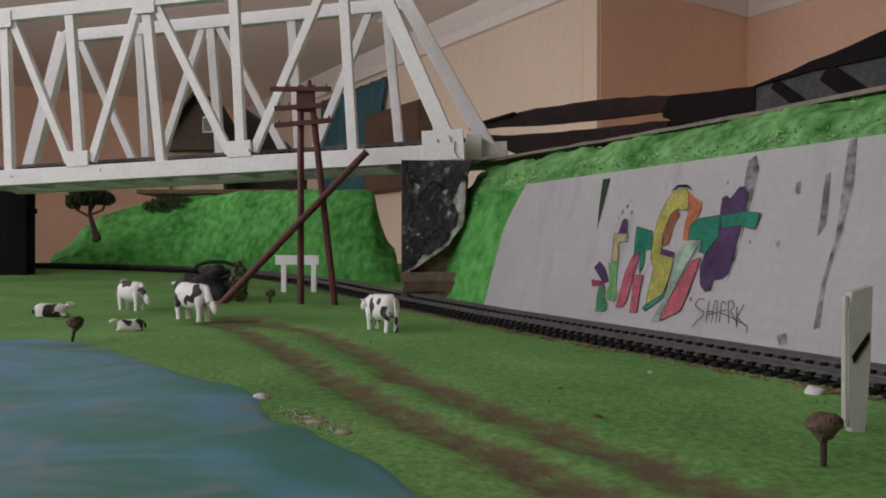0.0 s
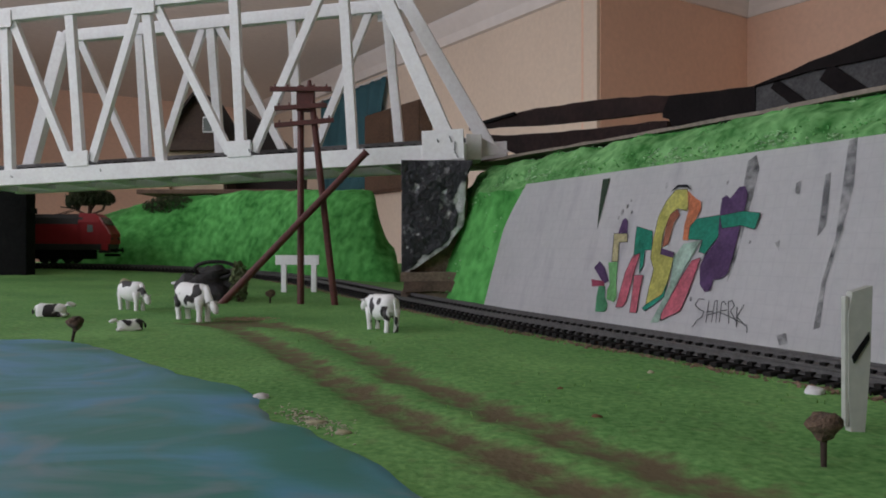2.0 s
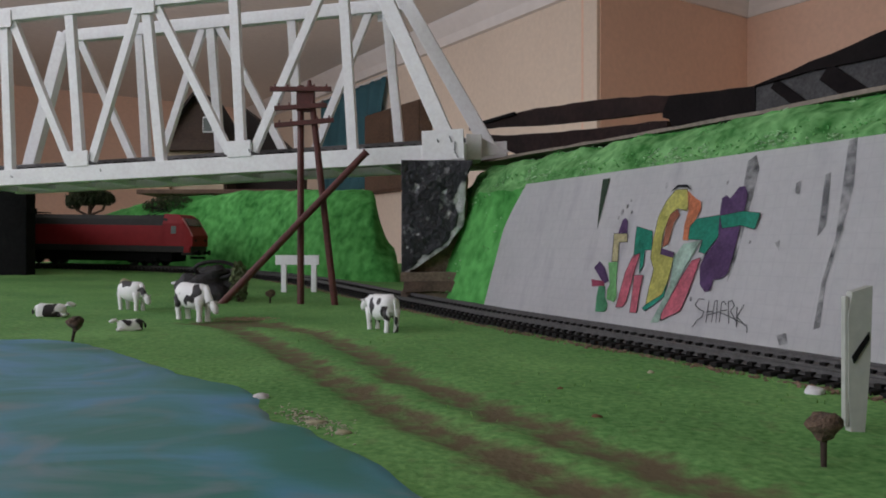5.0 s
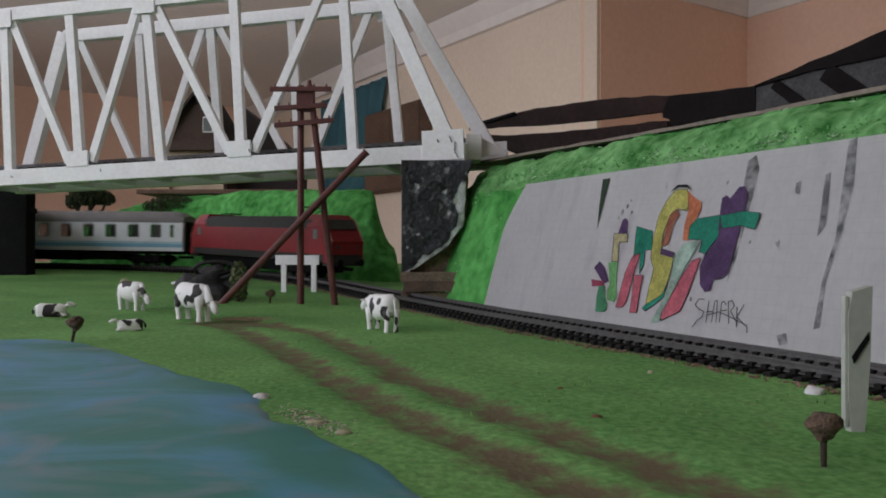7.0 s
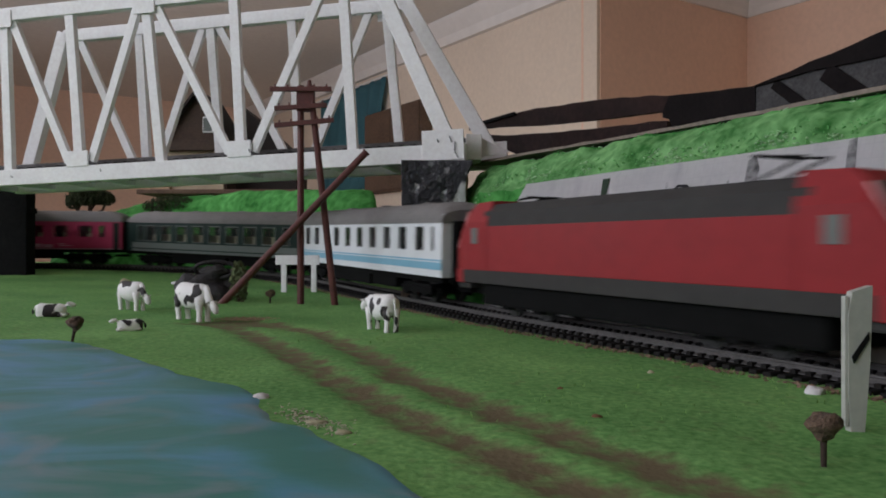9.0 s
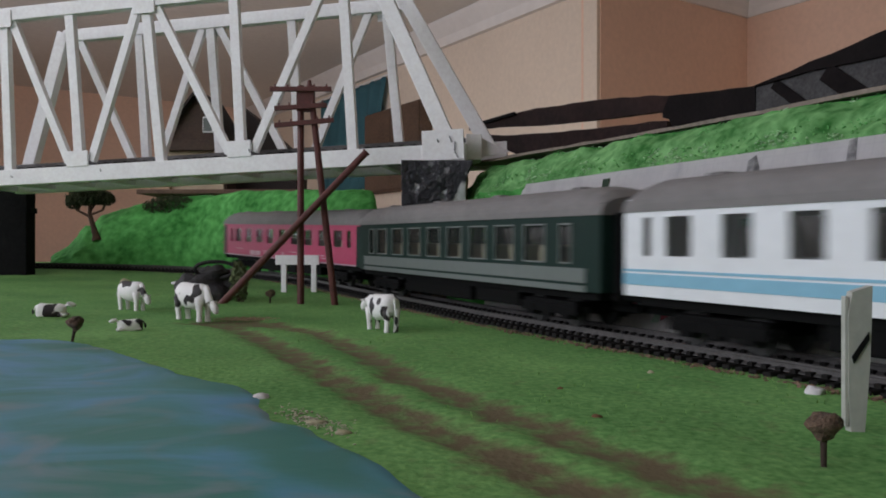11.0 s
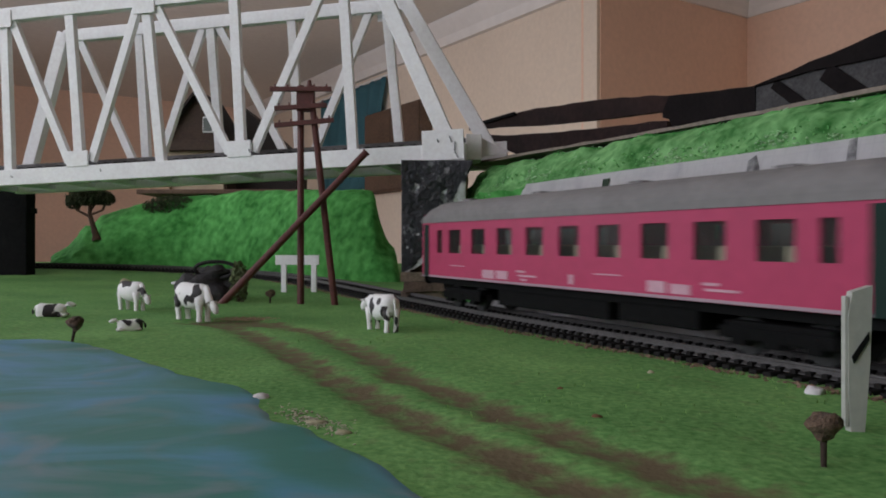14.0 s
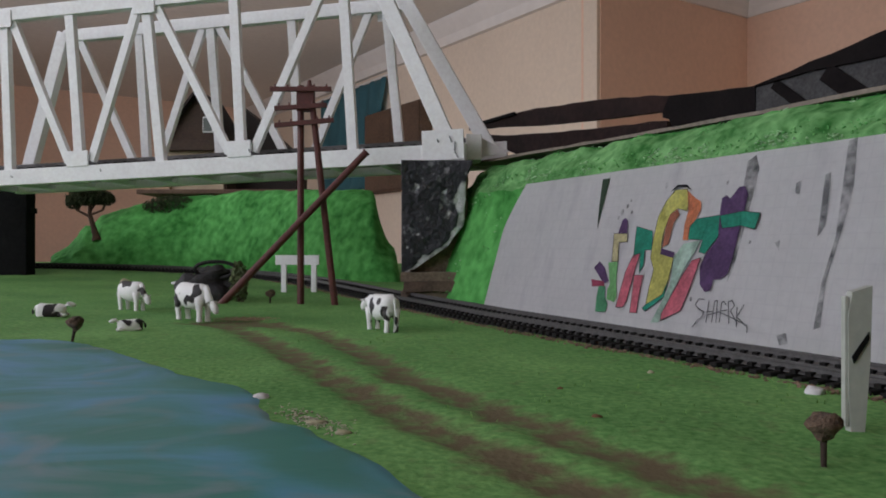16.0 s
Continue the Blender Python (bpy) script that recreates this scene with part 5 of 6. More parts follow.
h1 = gable("house", -0.338, -0.262, 0.93, 1.02, 0.1005, 0.166, 0.224, 0.010, M["house_dark"], M["house_roof"], "model house with dark steep gable roof", 0.55)
part("lower_wall", box(-0.335, -0.265, 0.926, 0.930, 0.1005, 0.150), M["house_wall"], h1, "cream lower wall")
part("balcony", box(-0.336, -0.262, 0.916, 0.926, 0.150, 0.162, 0.0006), M["house_dark"], h1, "dark wooden balcony")
w = part("window", box(-0.2905, -0.2785, 0.9275, 0.9300, 0.173, 0.192, 0.0004), M["white"], h1, "white shuttered window")
part("pane", box(-0.2895, -0.2795, 0.9265, 0.9275, 0.1745, 0.1905), M["grey_light"], w)
gable("house", -0.262, -0.186, 0.97, 1.05, 0.1005, 0.150, 0.214, 0.006, M["house_roof"], M["house_roof"], "black roofed model house beside the other", 0.06)
t = thing("card_box", pose(-0.352, 0.92, 0.1005), "small tan card box on the platform", "box")
part("box_body", box(0.0, 0.024, 0, 0.03, 0.0, 0.036, 0.0006), M["tan"], t)


# ---- on the far walls: cornice, corner trim, blue curtain, cupboard ----
def along_wall(p, q, depth, z0, z1, material, name, label, side=1, category="trim"):
    d = (q - p).normalized()
    n = Vector((d.y, -d.x, 0)) * side
    bm = bmesh.new()
    prof = [(0, z1), (depth, z1), (depth * 0.9, z1 - 0.15 * (z1 - z0)), (depth * 0.45, z0 + 0.35 * (z1 - z0)), (depth * 0.30, z0), (0, z0)]
    rs = []
    for base in (p, q):
        rs.append([bm.verts.new(base + n * a + Vector((0, 0, z))) for a, z in prof])
    k = len(prof)
    for i in range(k):
        bm.faces.new((rs[0][i], rs[0][(i + 1) % k], rs[1][(i + 1) % k], rs[1][i]))
    bm.faces.new(rs[0])
    bm.faces.new(rs[1][::-1])
    bmesh.ops.recalc_face_normals(bm, faces=bm.faces)
    return tagged(link(name, bm, material), label, category, kind="structure")


M["trim"] = mat("white_trim_paint", (0.80, 0.79, 0.77), 0.7, 3, 0.04, 0.05)
along_wall(room(S1, T1, 0), room(S2, T1, 0), 0.13, 1.46, CEIL - 0.003, M["trim"], "trim_cornice", "white moulded ceiling cornice", -1)
along_wall(room(S1, T1, 0), room(S1, T2, 0), 0.06, 1.50, CEIL - 0.003, M["trim"], "trim_cornice_alcove", "white ceiling cornice in the alcove", 1)
along_wall(room(S1, T2, 0), room(SB, T2, 0), 0.06, 1.50, CEIL - 0.003, M["trim"], "trim_cornice_east", "white ceiling cornice over the peach wall", 1)
bm = bmesh.new()
add_box(bm, -0.05, 0.055, -0.012, 0.012, FLOOR, CEIL - 0.17, Matrix.Translation(room(S1 + 0.055, T1 - 0.012, 0)) @ Matrix.Rotation(math.atan2(A.y, A.x), 4, "Z"), 0.004)
tagged(link("trim_corner", bm, M["cream"]), "cream wooden strip on the wall corner", "trim", kind="structure")


def build_curtain():
    bm = bmesh.new()
    rows = []
    n, k = 60, 14
    for i in range(n + 1):
        u = i / n
        col = []
        for j in range(k + 1):
            v = j / k
            s = 5.32 + 1.28 * u + 0.27 * v * (1 - u)
            out = 0.05 + 0.028 * math.sin(u * 42 + v) * (0.4 + 0.6 * v)
            col.append(bm.verts.new(room(s, T1 - out, 1.40 - v * 0.87)))
        rows.append(col)
    for a, b in zip(rows, rows[1:]):
        for j in range(k):
            bm.faces.new((a[j], b[j], b[j + 1], a[j + 1]))
    bmesh.ops.solidify(bm, geom=bm.faces[:], thickness=0.006)
    t = thing("curtain", pose(0, 0, 0), "teal blue cloth curtain hanging against the wall", "curtain")
    part("cloth", bm, M["teal_cloth"], t, smooth=True)
    part("rail", rod(room(5.26, T1 - 0.05, 1.405), room(6.66, T1 - 0.05, 1.405), 0.010), M["trim"], t)
    part("rail_bracket", beam(room(5.9, T1, 1.405), room(5.9, T1 - 0.05, 1.405), 0.02, 0.02), M["trim"], t)


M["teal_cloth"] = mat("teal_cloth", (0.10, 0.27, 0.33), 0.9, 6, 0.15, 0.3, fine=60)
build_curtain()


def build_wall_panel():
    t = thing("wall_cupboard", Matrix.Translation(room(4.72, T1, 0)) @ Matrix.Rotation(math.atan2(A.y, A.x), 4, "Z"), "brown wooden cupboard hung on the cream wall", "cupboard")
    part("carcass", box(0.0, 0.86, 0.0, 0.10, 0.48, 1.12, 0.006), M["cupboard"], t)
    for i in range(2):
        d = part("door", box(0.012 + i * 0.42, 0.425 + i * 0.42, 0.10, 0.118, 0.492, 1.108, 0.004), M["cupboard"], t)
        part("knob", box(0.39 + i * 0.08 - 0.01, 0.41 + i * 0.08 - 0.01, 0.118, 0.135, 0.78, 0.80, 0.003), M["bark"], d)


M["cupboard"] = mat("brown_cupboard_wood", (0.115, 0.075, 0.053), 0.7, 5, 0.3, 0.1, fine=12)
build_wall_panel()
# ---- the train ----
def side_wall(y, t, length, zb, zt, holes):
    """A wall with real openings: holes as (x0, x1, z0, z1), one row, sorted."""
    bm = bmesh.new()
    y0, y1 = min(y, y + t), max(y, y + t)
    z0, z1 = holes[0][2], holes[0][3]
    add_box(bm, -length / 2, length / 2, y0, y1, zb, z0)
    add_box(bm, -length / 2, length / 2, y0, y1, z1, zt)
    xs = [-length / 2] + [v for h in holes for v in (h[0], h[1])] + [length / 2]
    for a, b in zip(xs[::2], xs[1::2]):
        add_box(bm, a, b, y0, y1, z0, z1)
    bmesh.ops.remove_doubles(bm, verts=bm.verts, dist=1e-6)
    return bm


def glass_material():
    m = mat("dark_coach_glass", (0.05, 0.055, 0.05), 0.15, 30, 0.2, 0.0)
    b = m.node_tree.nodes["Principled BSDF"]
    b.inputs["Transmission Weight"].default_value = 0.0
    b.inputs["Alpha"].default_value = 0.28
    return m


M["glass"] = glass_material()
M["seat"] = mat("cream_seat_plastic", (0.72, 0.66, 0.46), 0.6, 60, 0.15, 0.05)
M["inside"] = mat("coach_inside", (0.10, 0.09, 0.07), 0.8, 60, 0.2, 0.05)
M["steel"] = mat("wheel_steel", (0.02, 0.02, 0.02), 0.6, 90, 0.2, 0.05)
M["script"] = mat("pale_lettering", (0.52, 0.30, 0.36), 0.6, 90, 0.1, 0.0)

HALF = 0.0158


def build_bogie(parent, x, gauge=0.0074):
    b = part("bogie", box(-0.017, 0.017, -0.0125, 0.0125, 0.0055, 0.0095, 0.0006), M["under"], parent)
    b.location = (x, 0, 0)
    for sx in (-0.0118, 0.0118):
        bm = bmesh.new()
        for sy in (-gauge, gauge):
            add_rod(bm, (0, sy - 0.0013, 0), (0, sy + 0.0013, 0), 0.0056, n=20)
            add_rod(bm, (0, sy - 0.0017, 0), (0, sy - 0.0012, 0), 0.0030, n=12)
        add_rod(bm, (0, -gauge, 0), (0, gauge, 0), 0.0012)
        w = part("wheel_set", bm, M["steel"], b)
        w.location = (sx, 0, 0.0056)
    bm = bmesh.new()
    for sy in (-0.0122, 0.0122):
        add_box(bm, -0.0185, 0.0185, sy - 0.0010, sy + 0.0010, 0.0045, 0.0080, bev=0.0005)
        for sx in (-0.0118, 0.0, 0.0118):
            add_box(bm, sx - 0.0028, sx + 0.0028, sy - 0.0014, sy + 0.0014, 0.0030, 0.0075, bev=0.0005)
    part("bogie_frame", bm, M["under"], b)
    return b


def build_coach(name, label, paint, windows, zwin, length=0.248, stripes=(), frames=None, door=None, seats=True, bars=(), inset=0.0):
    t = thing(name, pose(0, 0, 0), label, "railway coach", "coaches of the train")
    zb, zt = 0.0140, 0.0408
    holes = [(a, b, zwin[0], zwin[1]) for a, b in windows]
    for sy, th in ((-HALF, 0.0009), (HALF, -0.0009)):
        part("side_wall", side_wall(sy, th, length, zb, zt, holes), paint, t)
        for a, b, z0, z1 in holes:
            y = sy + th * 0.75
            part("window_pane", box(a, b, min(y, y + 0.0002), max(y, y + 0.0002), z0, z1), M["glass"], t, "dark window pane")
            if frames:
                bm = bmesh.new()
                o = -math.copysign(0.0003, th)
                ya, yb = sorted((sy, sy + o))
                e = 0.0005
                for q in ((a - e, b + e, z0 - e, z0), (a - e, b + e, z1, z1 + e), (a - e, a, z0, z1), (b, b + e, z0, z1)):
                    add_box(bm, q[0], q[1], ya, yb, q[2], q[3])
                part("window_frame", bm, frames, t, "pale window frame")
        for z0, z1, mt, lab in stripes:
            o = -math.copysign(0.00025, th)
            ya, yb = sorted((sy + o, sy))
            part("stripe", box(-length / 2 + inset, length / 2 - inset, ya, yb, z0, z1), mt, t, lab)
        if door:
            o = -math.copysign(0.0003, th)
            ya, yb = sorted((sy + o, sy))
            for sx in (-1, 1):
                x0, x1 = sorted((sx * (length / 2 - 0.0020), sx * (length / 2 - 0.0075)))
                part("door", box(x0, x1, ya, yb, zb, zt - 0.001, 0.0001), door, t, "entrance door at the coach end")
    for sx in (-1, 1):
        x0, x1 = sorted((sx * length / 2, sx * (length / 2 - 0.001)))
        part("end_wall", box(x0, x1, -HALF + 0.001, HALF - 0.001, zb, zt + 0.004), paint, t)
        x0, x1 = sorted((sx * length / 2, sx * (length / 2 + 0.0042)))
        part("gangway", box(x0, x1, -0.0105, 0.0105, 0.0125, 0.0415, 0.0008), M["under"], t, "black rubber gangway")
        bm = bmesh.new()
        for sy in (-0.010, 0.010):
            add_rod(bm, (sx * length / 2, sy, 0.0125), (sx * (length / 2 + 0.004), sy, 0.0125), 0.0012)
            add_rod(bm, (sx * (length / 2 + 0.004), sy, 0.0125), (sx * (length / 2 + 0.0048), sy, 0.0125), 0.0026, n=14)
        part("buffer", bm, M["under"], t)
        part("coupling", box(*sorted((sx * (length / 2 - 0.01), sx * (length / 2 + 0.004))), -0.002, 0.002, 0.007, 0.0095), M["under"], t)
    # roof, rounded over and sloping down at the ends
    secs = []
    for x, k in ((-length / 2 - 0.0006, 0.60), (-length / 2 + 0.004, 0.86), (-length / 2 + 0.011, 1.0), (length / 2 - 0.011, 1.0), (length / 2 - 0.004, 0.86), (length / 2 + 0.0006, 0.60)):
        ring = []
        for i in range(21):
            a = math.pi * i / 20
            ring.append((x, (HALF + 0.0004) * math.copysign(abs(math.cos(a)) ** 0.75, math.cos(a)), zt - 0.0002 + 0.0108 * k * math.sin(a) ** 0.8))
        secs.append(ring)
    part("roof", ring_loft(secs), M["roof"], t, "dusty grey rounded roof")
    for i in range(4):
        x = -length / 2 + 0.03 + i * 0.06
        part("roof_vent", box(x - 0.0035, x + 0.0035, -0.0045 - 0.0025, -0.0045 + 0.0025, 0.0495, 0.0518, 0.0006), M["roof"], t)
    bm = bmesh.new()
    add_box(bm, -length / 2 + 0.004, length / 2 - 0.004, -0.0135, 0.0135, 0.0110, 0.0145)
    add_box(bm, -0.054, 0.020, -0.0128, 0.0128, 0.0045, 0.0125, bev=0.0008)
    add_box(bm, 0.026, 0.062, -0.0135, 0.0135, 0.0052, 0.0125, bev=0.0008)
    part("underframe", bm, M["under"], t, "black underframe with equipment boxes")
    part("inner_floor", box(-length / 2 + 0.002, length / 2 - 0.002, -HALF + 0.001, HALF - 0.001, 0.0165, 0.0172), M["inside"], t)
    if seats:
        first = None
        for a, b in windows[1:-1]:
            for o in (0.0026,):
                if first is None:
                    bm = box(-0.0026, 0.0026, -0.0145, 0.0145, 0.0172, 0.0300, 0.0005)
                    add_box(bm, -0.0035, 0.0035, -0.0145, 0.0145, 0.0172, 0.0225, bev=0.0004)
                    first = ob = part("seat_row", bm, M["seat"], t, "cream plastic seat row")
                else:
                    ob = new("seat_row", first.data)
                    ob.parent = t
                ob.location = ((a + b) / 2 + o * 1.7, 0, 0)
    for x0, x1, z0, z1 in bars:
        part("lettering_bar", box(x0, x1, -HALF - 0.0003, -HALF, z0, z1), M["script"], t, "pale lettering too small to read")
    bogies = [build_bogie(t, length / 2 - 0.036), build_bogie(t, -length / 2 + 0.036)]
    return t, bogies, length


def window_row(first, pitch, count, width, narrow=()):
    out = [(first + i * pitch - width / 2, first + i * pitch + width / 2) for i in range(count)]
    out += [(c - w / 2, c + w / 2) for c, w in narrow]
    return sorted(out)


M["sill"] = mat("pale_sill_paint", (0.34, 0.24, 0.28), 0.5, 60, 0.1, 0.03)
LC = 0.248
LG = 0.236
PINK = build_coach("pink_coach", "pinkish red railway coach with a grey roof, last of the train", M["pink"],
                   window_row(-LC / 2 + 0.0350, 0.02245, 9, 0.0120, ((-LC / 2 + 0.0192, 0.0052), (LC / 2 - 0.0180, 0.0052))),
                   (0.0260, 0.0369), stripes=((0.0141, 0.0150, M["sill"], "pale sill line"),), door=M["green"],
                   bars=((-0.093, -0.079, 0.0200, 0.0204), (-0.062, -0.052, 0.0156, 0.0192), (-0.050, -0.041, 0.0158, 0.0192), (-0.034, -0.028, 0.0190, 0.0198),
                         (-0.033, -0.020, 0.0174, 0.0181), (-0.031, -0.027, 0.0158, 0.0166), (0.0015, 0.0040, 0.0160, 0.0195), (0.016, 0.030, 0.0200, 0.0204),
                         (0.043, 0.051, 0.0157, 0.0192), (0.053, 0.061, 0.0157, 0.0186), (0.066, 0.072, 0.0188, 0.0196), (0.067, 0.079, 0.0172, 0.0179)))
GREEN = build_coach("green_coach", "dark green railway coach with pale band and cream seats inside", M["green"],
                    window_row(-LG / 2 + 0.0368, 0.0226, 8, 0.0140, ((-LG / 2 + 0.0205, 0.0066), (LG / 2 - 0.0205, 0.0066))),
                    (0.0240, 0.0376), stripes=((0.0138, 0.0160, M["grey_light"], "pale grey band"), (0.0170, 0.0221, M["grey_light"], "pale grey band")), inset=0.0085,
                    frames=M["frame"], length=LG)
WHITE = build_coach("white_coach", "white and light blue railway coach behind the engine", M["silver"],
                    window_row(-LC / 2 + 0.0240, 0.0220, 10, 0.0104, ((LC / 2 - 0.0105, 0.0035), (-LC / 2 + 0.0105, 0.0035))),
                    (0.0268, 0.0388), stripes=((0.0176, 0.0212, M["blue"], "light blue band"), (0.0218, 0.0226, M["blue"], "light blue line")), seats=False)


def build_loco():
    t = thing("electric_locomotive", pose(0, 0, 0), "red electric locomotive with dark grey roof and skirt", "locomotive")
    L = 0.214
    h = HALF + 0.0006

    def ring(x, zb, zt, w, top):
        w2 = w * top
        zs = 0.040
        return [(x, -w, zb), (x, -w, min(zs, zt - 0.001)), (x, -w2, zt), (x, w2, zt), (x, w, min(zs, zt - 0.001)), (x, w, zb)]

    def cab(sx):
        # sloping windscreen over a raked nose
        secs = [ring(sx * (L / 2 - 0.030), 0.0190, 0.0490, h, 0.80), ring(sx * (L / 2 - 0.016), 0.0190, 0.0485, h, 0.80), ring(sx * (L / 2 - 0.0105), 0.0190, 0.0445, h, 0.86),
                ring(sx * (L / 2 - 0.0060), 0.0190, 0.0370, h * 0.97, 0.96), ring(sx * (L / 2 - 0.0005), 0.0190, 0.0290, h * 0.90, 0.97), ring(sx * (L / 2 - 0.0012), 0.0190, 0.0270, h * 0.90, 0.97)]
        return ring_loft(secs if sx > 0 else secs)

    part("body", box(-L / 2 + 0.028, L / 2 - 0.028, -h, h, 0.0190, 0.0380, 0.0003), M["red"], t)
    secs = []
    for x, k in ((-L / 2 + 0.026, 1), (L / 2 - 0.026, 1)):
        secs.append([(x, -h + 0.0002, 0.0378), (x, -h * 0.93, 0.0440), (x, -h * 0.74, 0.0475), (x, h * 0.74, 0.0475), (x, h * 0.93, 0.0440), (x, h - 0.0002, 0.0378)])
    part("roof", ring_loft(secs), M["loco_grey"], t, "dark grey louvred roof")
    for sx in (-1, 1):
        c = part("cab", cab(sx), M["red"], t)
        for sy in (-1, 1):
            # pale strip that paints the light catching the cab's corner
            part("corner_highlight", beam((sx * (L / 2 - 0.0108), sy * h * 0.885, 0.0448), (sx * (L / 2 - 0.0008), sy * h * 0.888, 0.0288), 0.0009, 0.0009), M["red_highlight"], c, "pale highlight painted along the cab corner")
            y0, y1 = sorted((sy * h * 0.80, sy * (h + 0.0001)))
            x0, x1 = sorted((sx * (L / 2 - 0.0085), sx * (L / 2 - 0.0025)))
            part("corner_panel", box(x0, x1, y0, y1, 0.0131, 0.0192, 0.0003), M["red"], c)
        # windscreen on the sloping face, side windows behind it
        bm = bmesh.new()
        add_beam(bm, (sx * (L / 2 - 0.0108), 0, 0.0452), (sx * (L / 2 - 0.0056), 0, 0.0378), 0.0255, 0.0006, (sx * 0.8, 0, 0.6), 0, 0.0002)
        part("windscreen", bm, M["glass_dark"], c, "dark windscreen")
        for sy in (-1, 1):
            y0, y1 = sorted((sy * h, sy * (h + 0.0003)))
            x0, x1 = sorted((sx * (L / 2 - 0.0165), sx * (L / 2 - 0.0215)))
            part("cab_window", box(x0, x1, y0, y1, 0.0305, 0.0375, 0.0001), M["grey_light"], c, "pale cab side window")
            bm = bmesh.new()
            add_rod(bm, (sx * (L / 2 - 0.001), sy * 0.0095, 0.0245), (sx * (L / 2 + 0.0002), sy * 0.0095, 0.0245), 0.0011, n=14)
            part("headlight", bm, M["loco_grey"], c, "round headlight")
        bm = bmesh.new()
        for sy in (-0.010, 0.010):
            add_rod(bm, (sx * (L / 2 - 0.004), sy, 0.0130), (sx * (L / 2 + 0.003), sy, 0.0130), 0.0012)
            add_rod(bm, (sx * (L / 2 + 0.003), sy, 0.0130), (sx * (L / 2 + 0.0038), sy, 0.0130), 0.0026, n=14)
        part("buffer", bm, M["under"], t)
        part("coupling", box(*sorted((sx * (L / 2 - 0.01), sx * (L / 2 + 0.004))), -0.002, 0.002, 0.007, 0.0095), M["under"], t)
        x0, x1 = sorted((sx * (L / 2 - 0.012), sx * (L / 2 - 0.0015)))
        part("bumper", box(x0, x1, -h * 0.9, h * 0.9, 0.0105, 0.0190, 0.0008), M["loco_grey"], t)
    part("skirt", box(-L / 2 + 0.003, L / 2 - 0.003, -h + 0.0001, h - 0.0001, 0.0133, 0.0192, 0.0003), M["loco_grey"], t, "dark grey lower skirt")
    part("underframe", box(-0.085, 0.085, -0.0138, 0.0138, 0.0042, 0.0135, 0.001), M["under"], t)
    for sx in (-1, 1):
        x = sx * 0.062
        bm = bmesh.new()
        up = 0.0125 if sx > 0 else 0.003
        for sy in (-0.0045, 0.0045):
            add_rod(bm, (x - 0.008, sy, 0.0480), (x + sx * 0.009, sy, 0.0480 + up * 0.45), 0.0004, n=6)
            add_rod(bm, (x + sx * 0.009, sy, 0.0480 + up * 0.45), (x - sx * 0.004, sy, 0.0480 + up * 0.55), 0.0004, n=6)
        add_rod(bm, (x - sx * 0.004, -0.0085, 0.0480 + up * 0.55), (x - sx * 0.004, 0.0085, 0.0480 + up * 0.55), 0.0005, n=6)
        add_box(bm, x - 0.010, x + 0.010, -0.006, 0.006, 0.0473, 0.0482)
        part("pantograph", bm, M["under"], t, "thin black folded pantograph")
    bogies = [build_bogie(t, L / 2 - 0.052), build_bogie(t, -L / 2 + 0.052)]
    return t, bogies, L


# paler red for the painted highlight on the cab corners
M["red_highlight"] = mat("red_edge_highlight", (0.55, 0.26, 0.26), 0.5, 90, 0.15, 0.05)
M["glass_dark"] = mat("dark_windscreen", (0.03, 0.035, 0.03), 0.2, 30, 0.2, 0.0)
LOCO = build_loco()

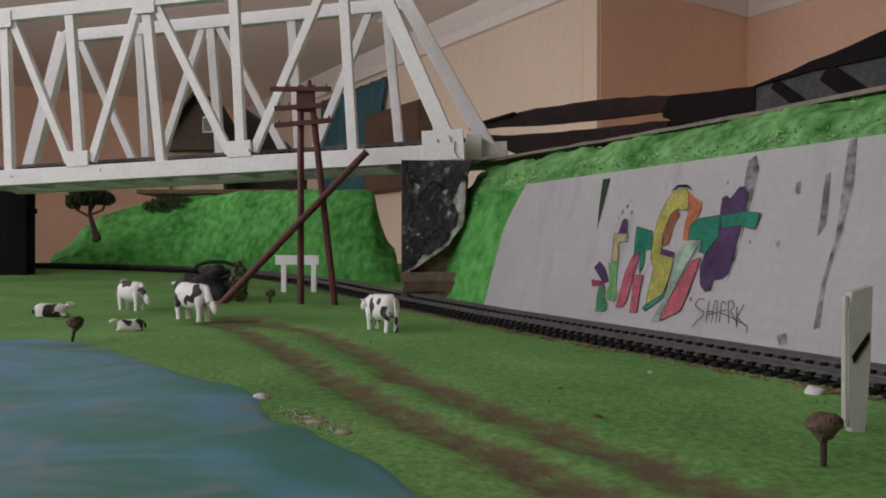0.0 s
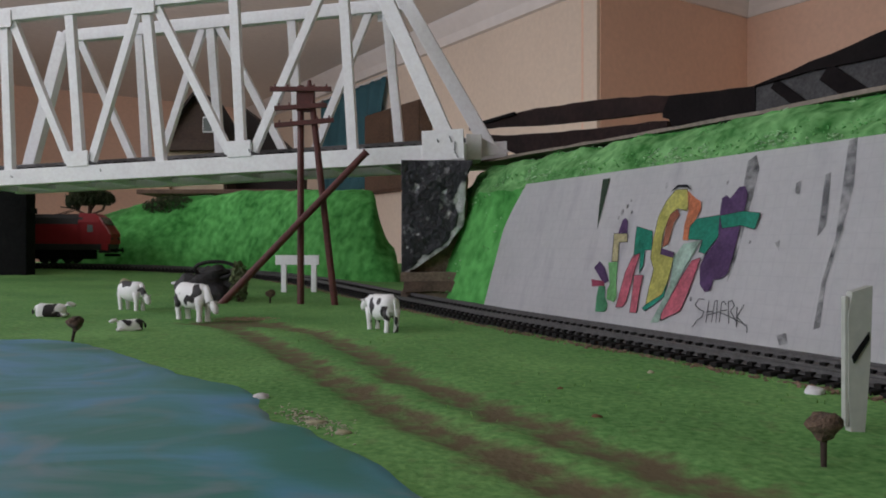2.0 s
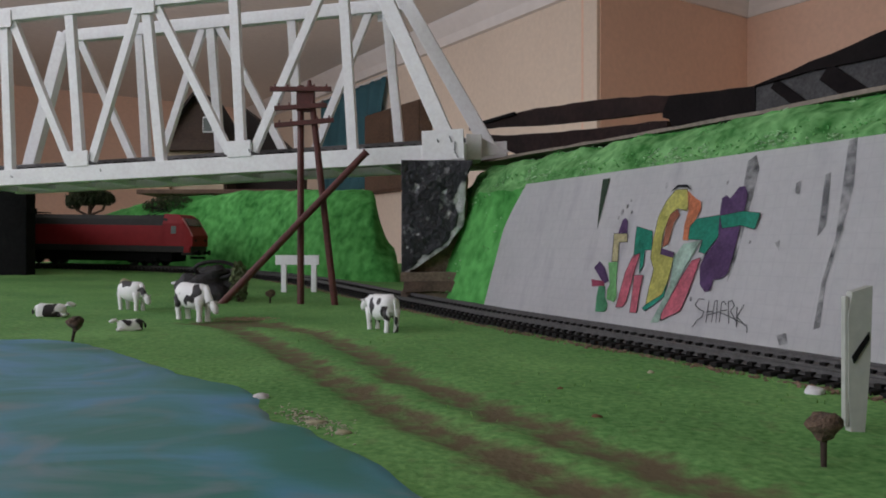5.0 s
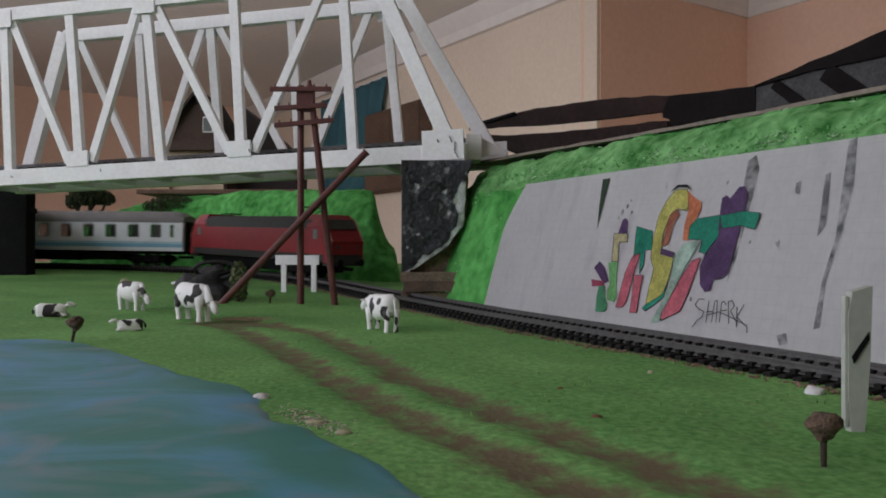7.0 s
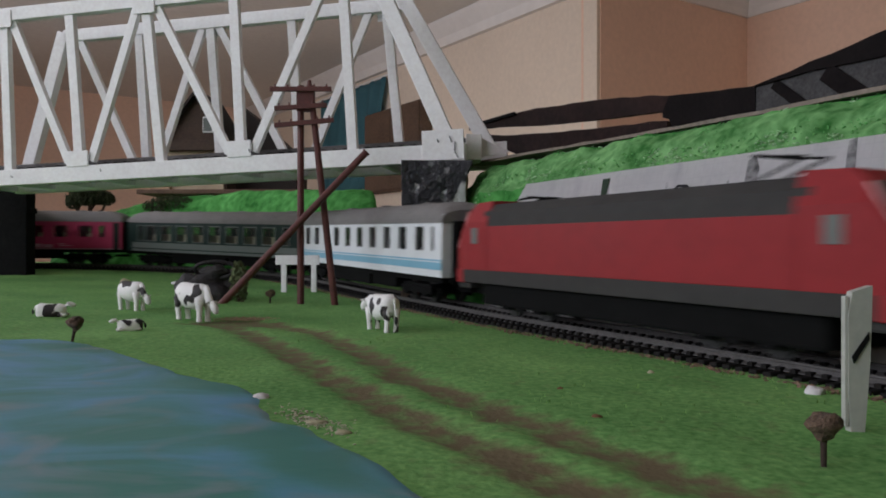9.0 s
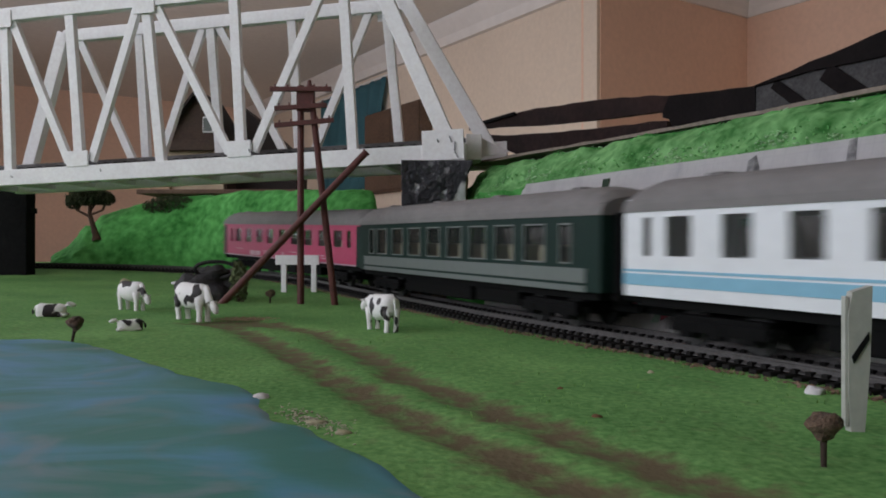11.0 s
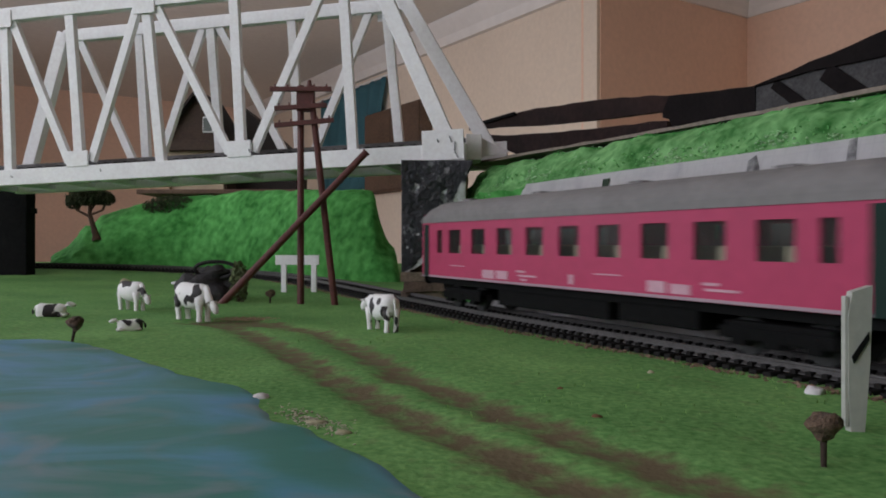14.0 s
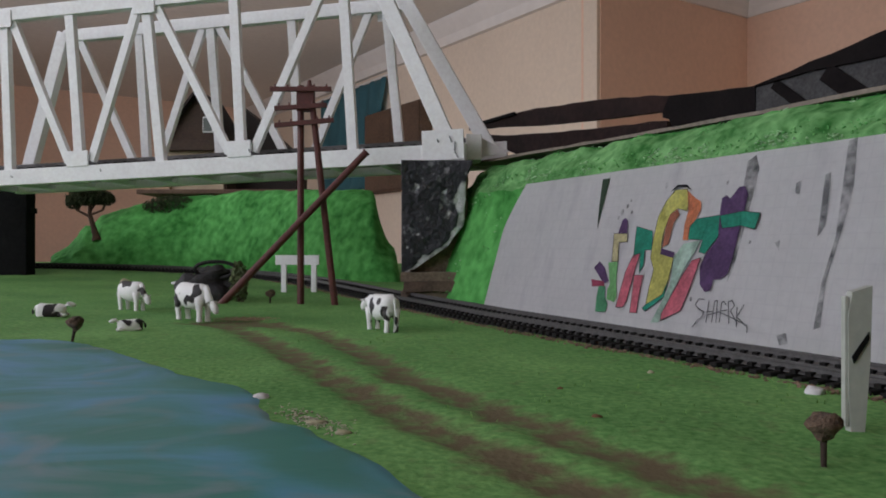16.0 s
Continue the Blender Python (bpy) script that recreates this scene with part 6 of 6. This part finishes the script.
# how far the engine's front has come along the line, second by second
RUN = ((-0.5, -0.4690), (0.0, -0.4410), (0.5, -0.4135), (1.0, -0.3843), (1.5, -0.3559), (2.0, -0.3265), (2.5, -0.3006), (3.0, -0.2765), (3.5, -0.2615), (4.0, -0.2575), (4.3, -0.2535),
       (5.0, -0.2300), (5.6, -0.1790), (6.3, -0.0970), (6.6, -0.0665), (7.0, -0.0140), (7.4, 0.0520), (7.7, 0.1275), (8.0, 0.2000), (8.3, 0.2730), (8.6, 0.3460), (9.0, 0.4260), (9.6, 0.5460), (10.4, 0.7020),
       (11.3, 0.8600), (11.7, 0.9210), (12.5, 1.0020), (13.0, 1.0520), (13.5, 1.1030), (14.0, 1.1650), (14.5, 1.2270), (15.0, 1.2910), (15.4, 1.3420), (15.7, 1.3770), (16.0, 1.4160), (16.5, 1.4770))


def run(t):
    ts = [r[0] for r in RUN]
    i = min(max(sum(1 for q in ts if q <= t) - 1, 1), len(RUN) - 3)
    (t0, a), (t1, b), (t2, c), (t3, d) = RUN[i - 1:i + 3]
    m1, m2 = (c - a) / (t2 - t0), (d - b) / (t3 - t1)
    h = t2 - t1
    u = (t - t1) / h
    return (2 * u ** 3 - 3 * u ** 2 + 1) * b + (u ** 3 - 2 * u ** 2 + u) * h * m1 + (-2 * u ** 3 + 3 * u ** 2) * c + (u ** 3 - u ** 2) * h * m2


def rolling(bogie_reach, mid):
    """The pose of a vehicle whose bogies stand on the line either side of mid."""
    p, q = line(mid + bogie_reach), line(mid - bogie_reach)
    d = (p - q).normalized()
    y = Vector((-d.y, d.x, 0)).normalized()
    m = Matrix((d, y, d.cross(y))).transposed().to_4x4()
    m.translation = (p + q) / 2
    return m


def motions():
    front = 0.0
    times = [i * 0.2 for i in range(81)]
    for (veh, bogies, length), gap in ((LOCO, 0.0155), (WHITE, 0.0125), (GREEN, 0.0155), (PINK, 0.0)):
        reach = bogies[0].location.x
        mid = front + length / 2
        rows, turns = [], ([], [])
        for t in times:
            s = run(t) - mid
            m = rolling(reach, s)
            rows.append((t, m))
            for k, sx in enumerate((reach, -reach)):
                a, b = line(s + sx + 0.012), line(s + sx - 0.012)
                d = m.to_3x3().inverted() @ (a - b)
                turns[k].append((t, pose(sx, 0, 0, 0, 0, math.degrees(math.atan2(d.y, d.x)))))
        walk(veh, rows)
        for b, r in zip(bogies, turns):
            walk(b, r)
        front += length + gap


motions()
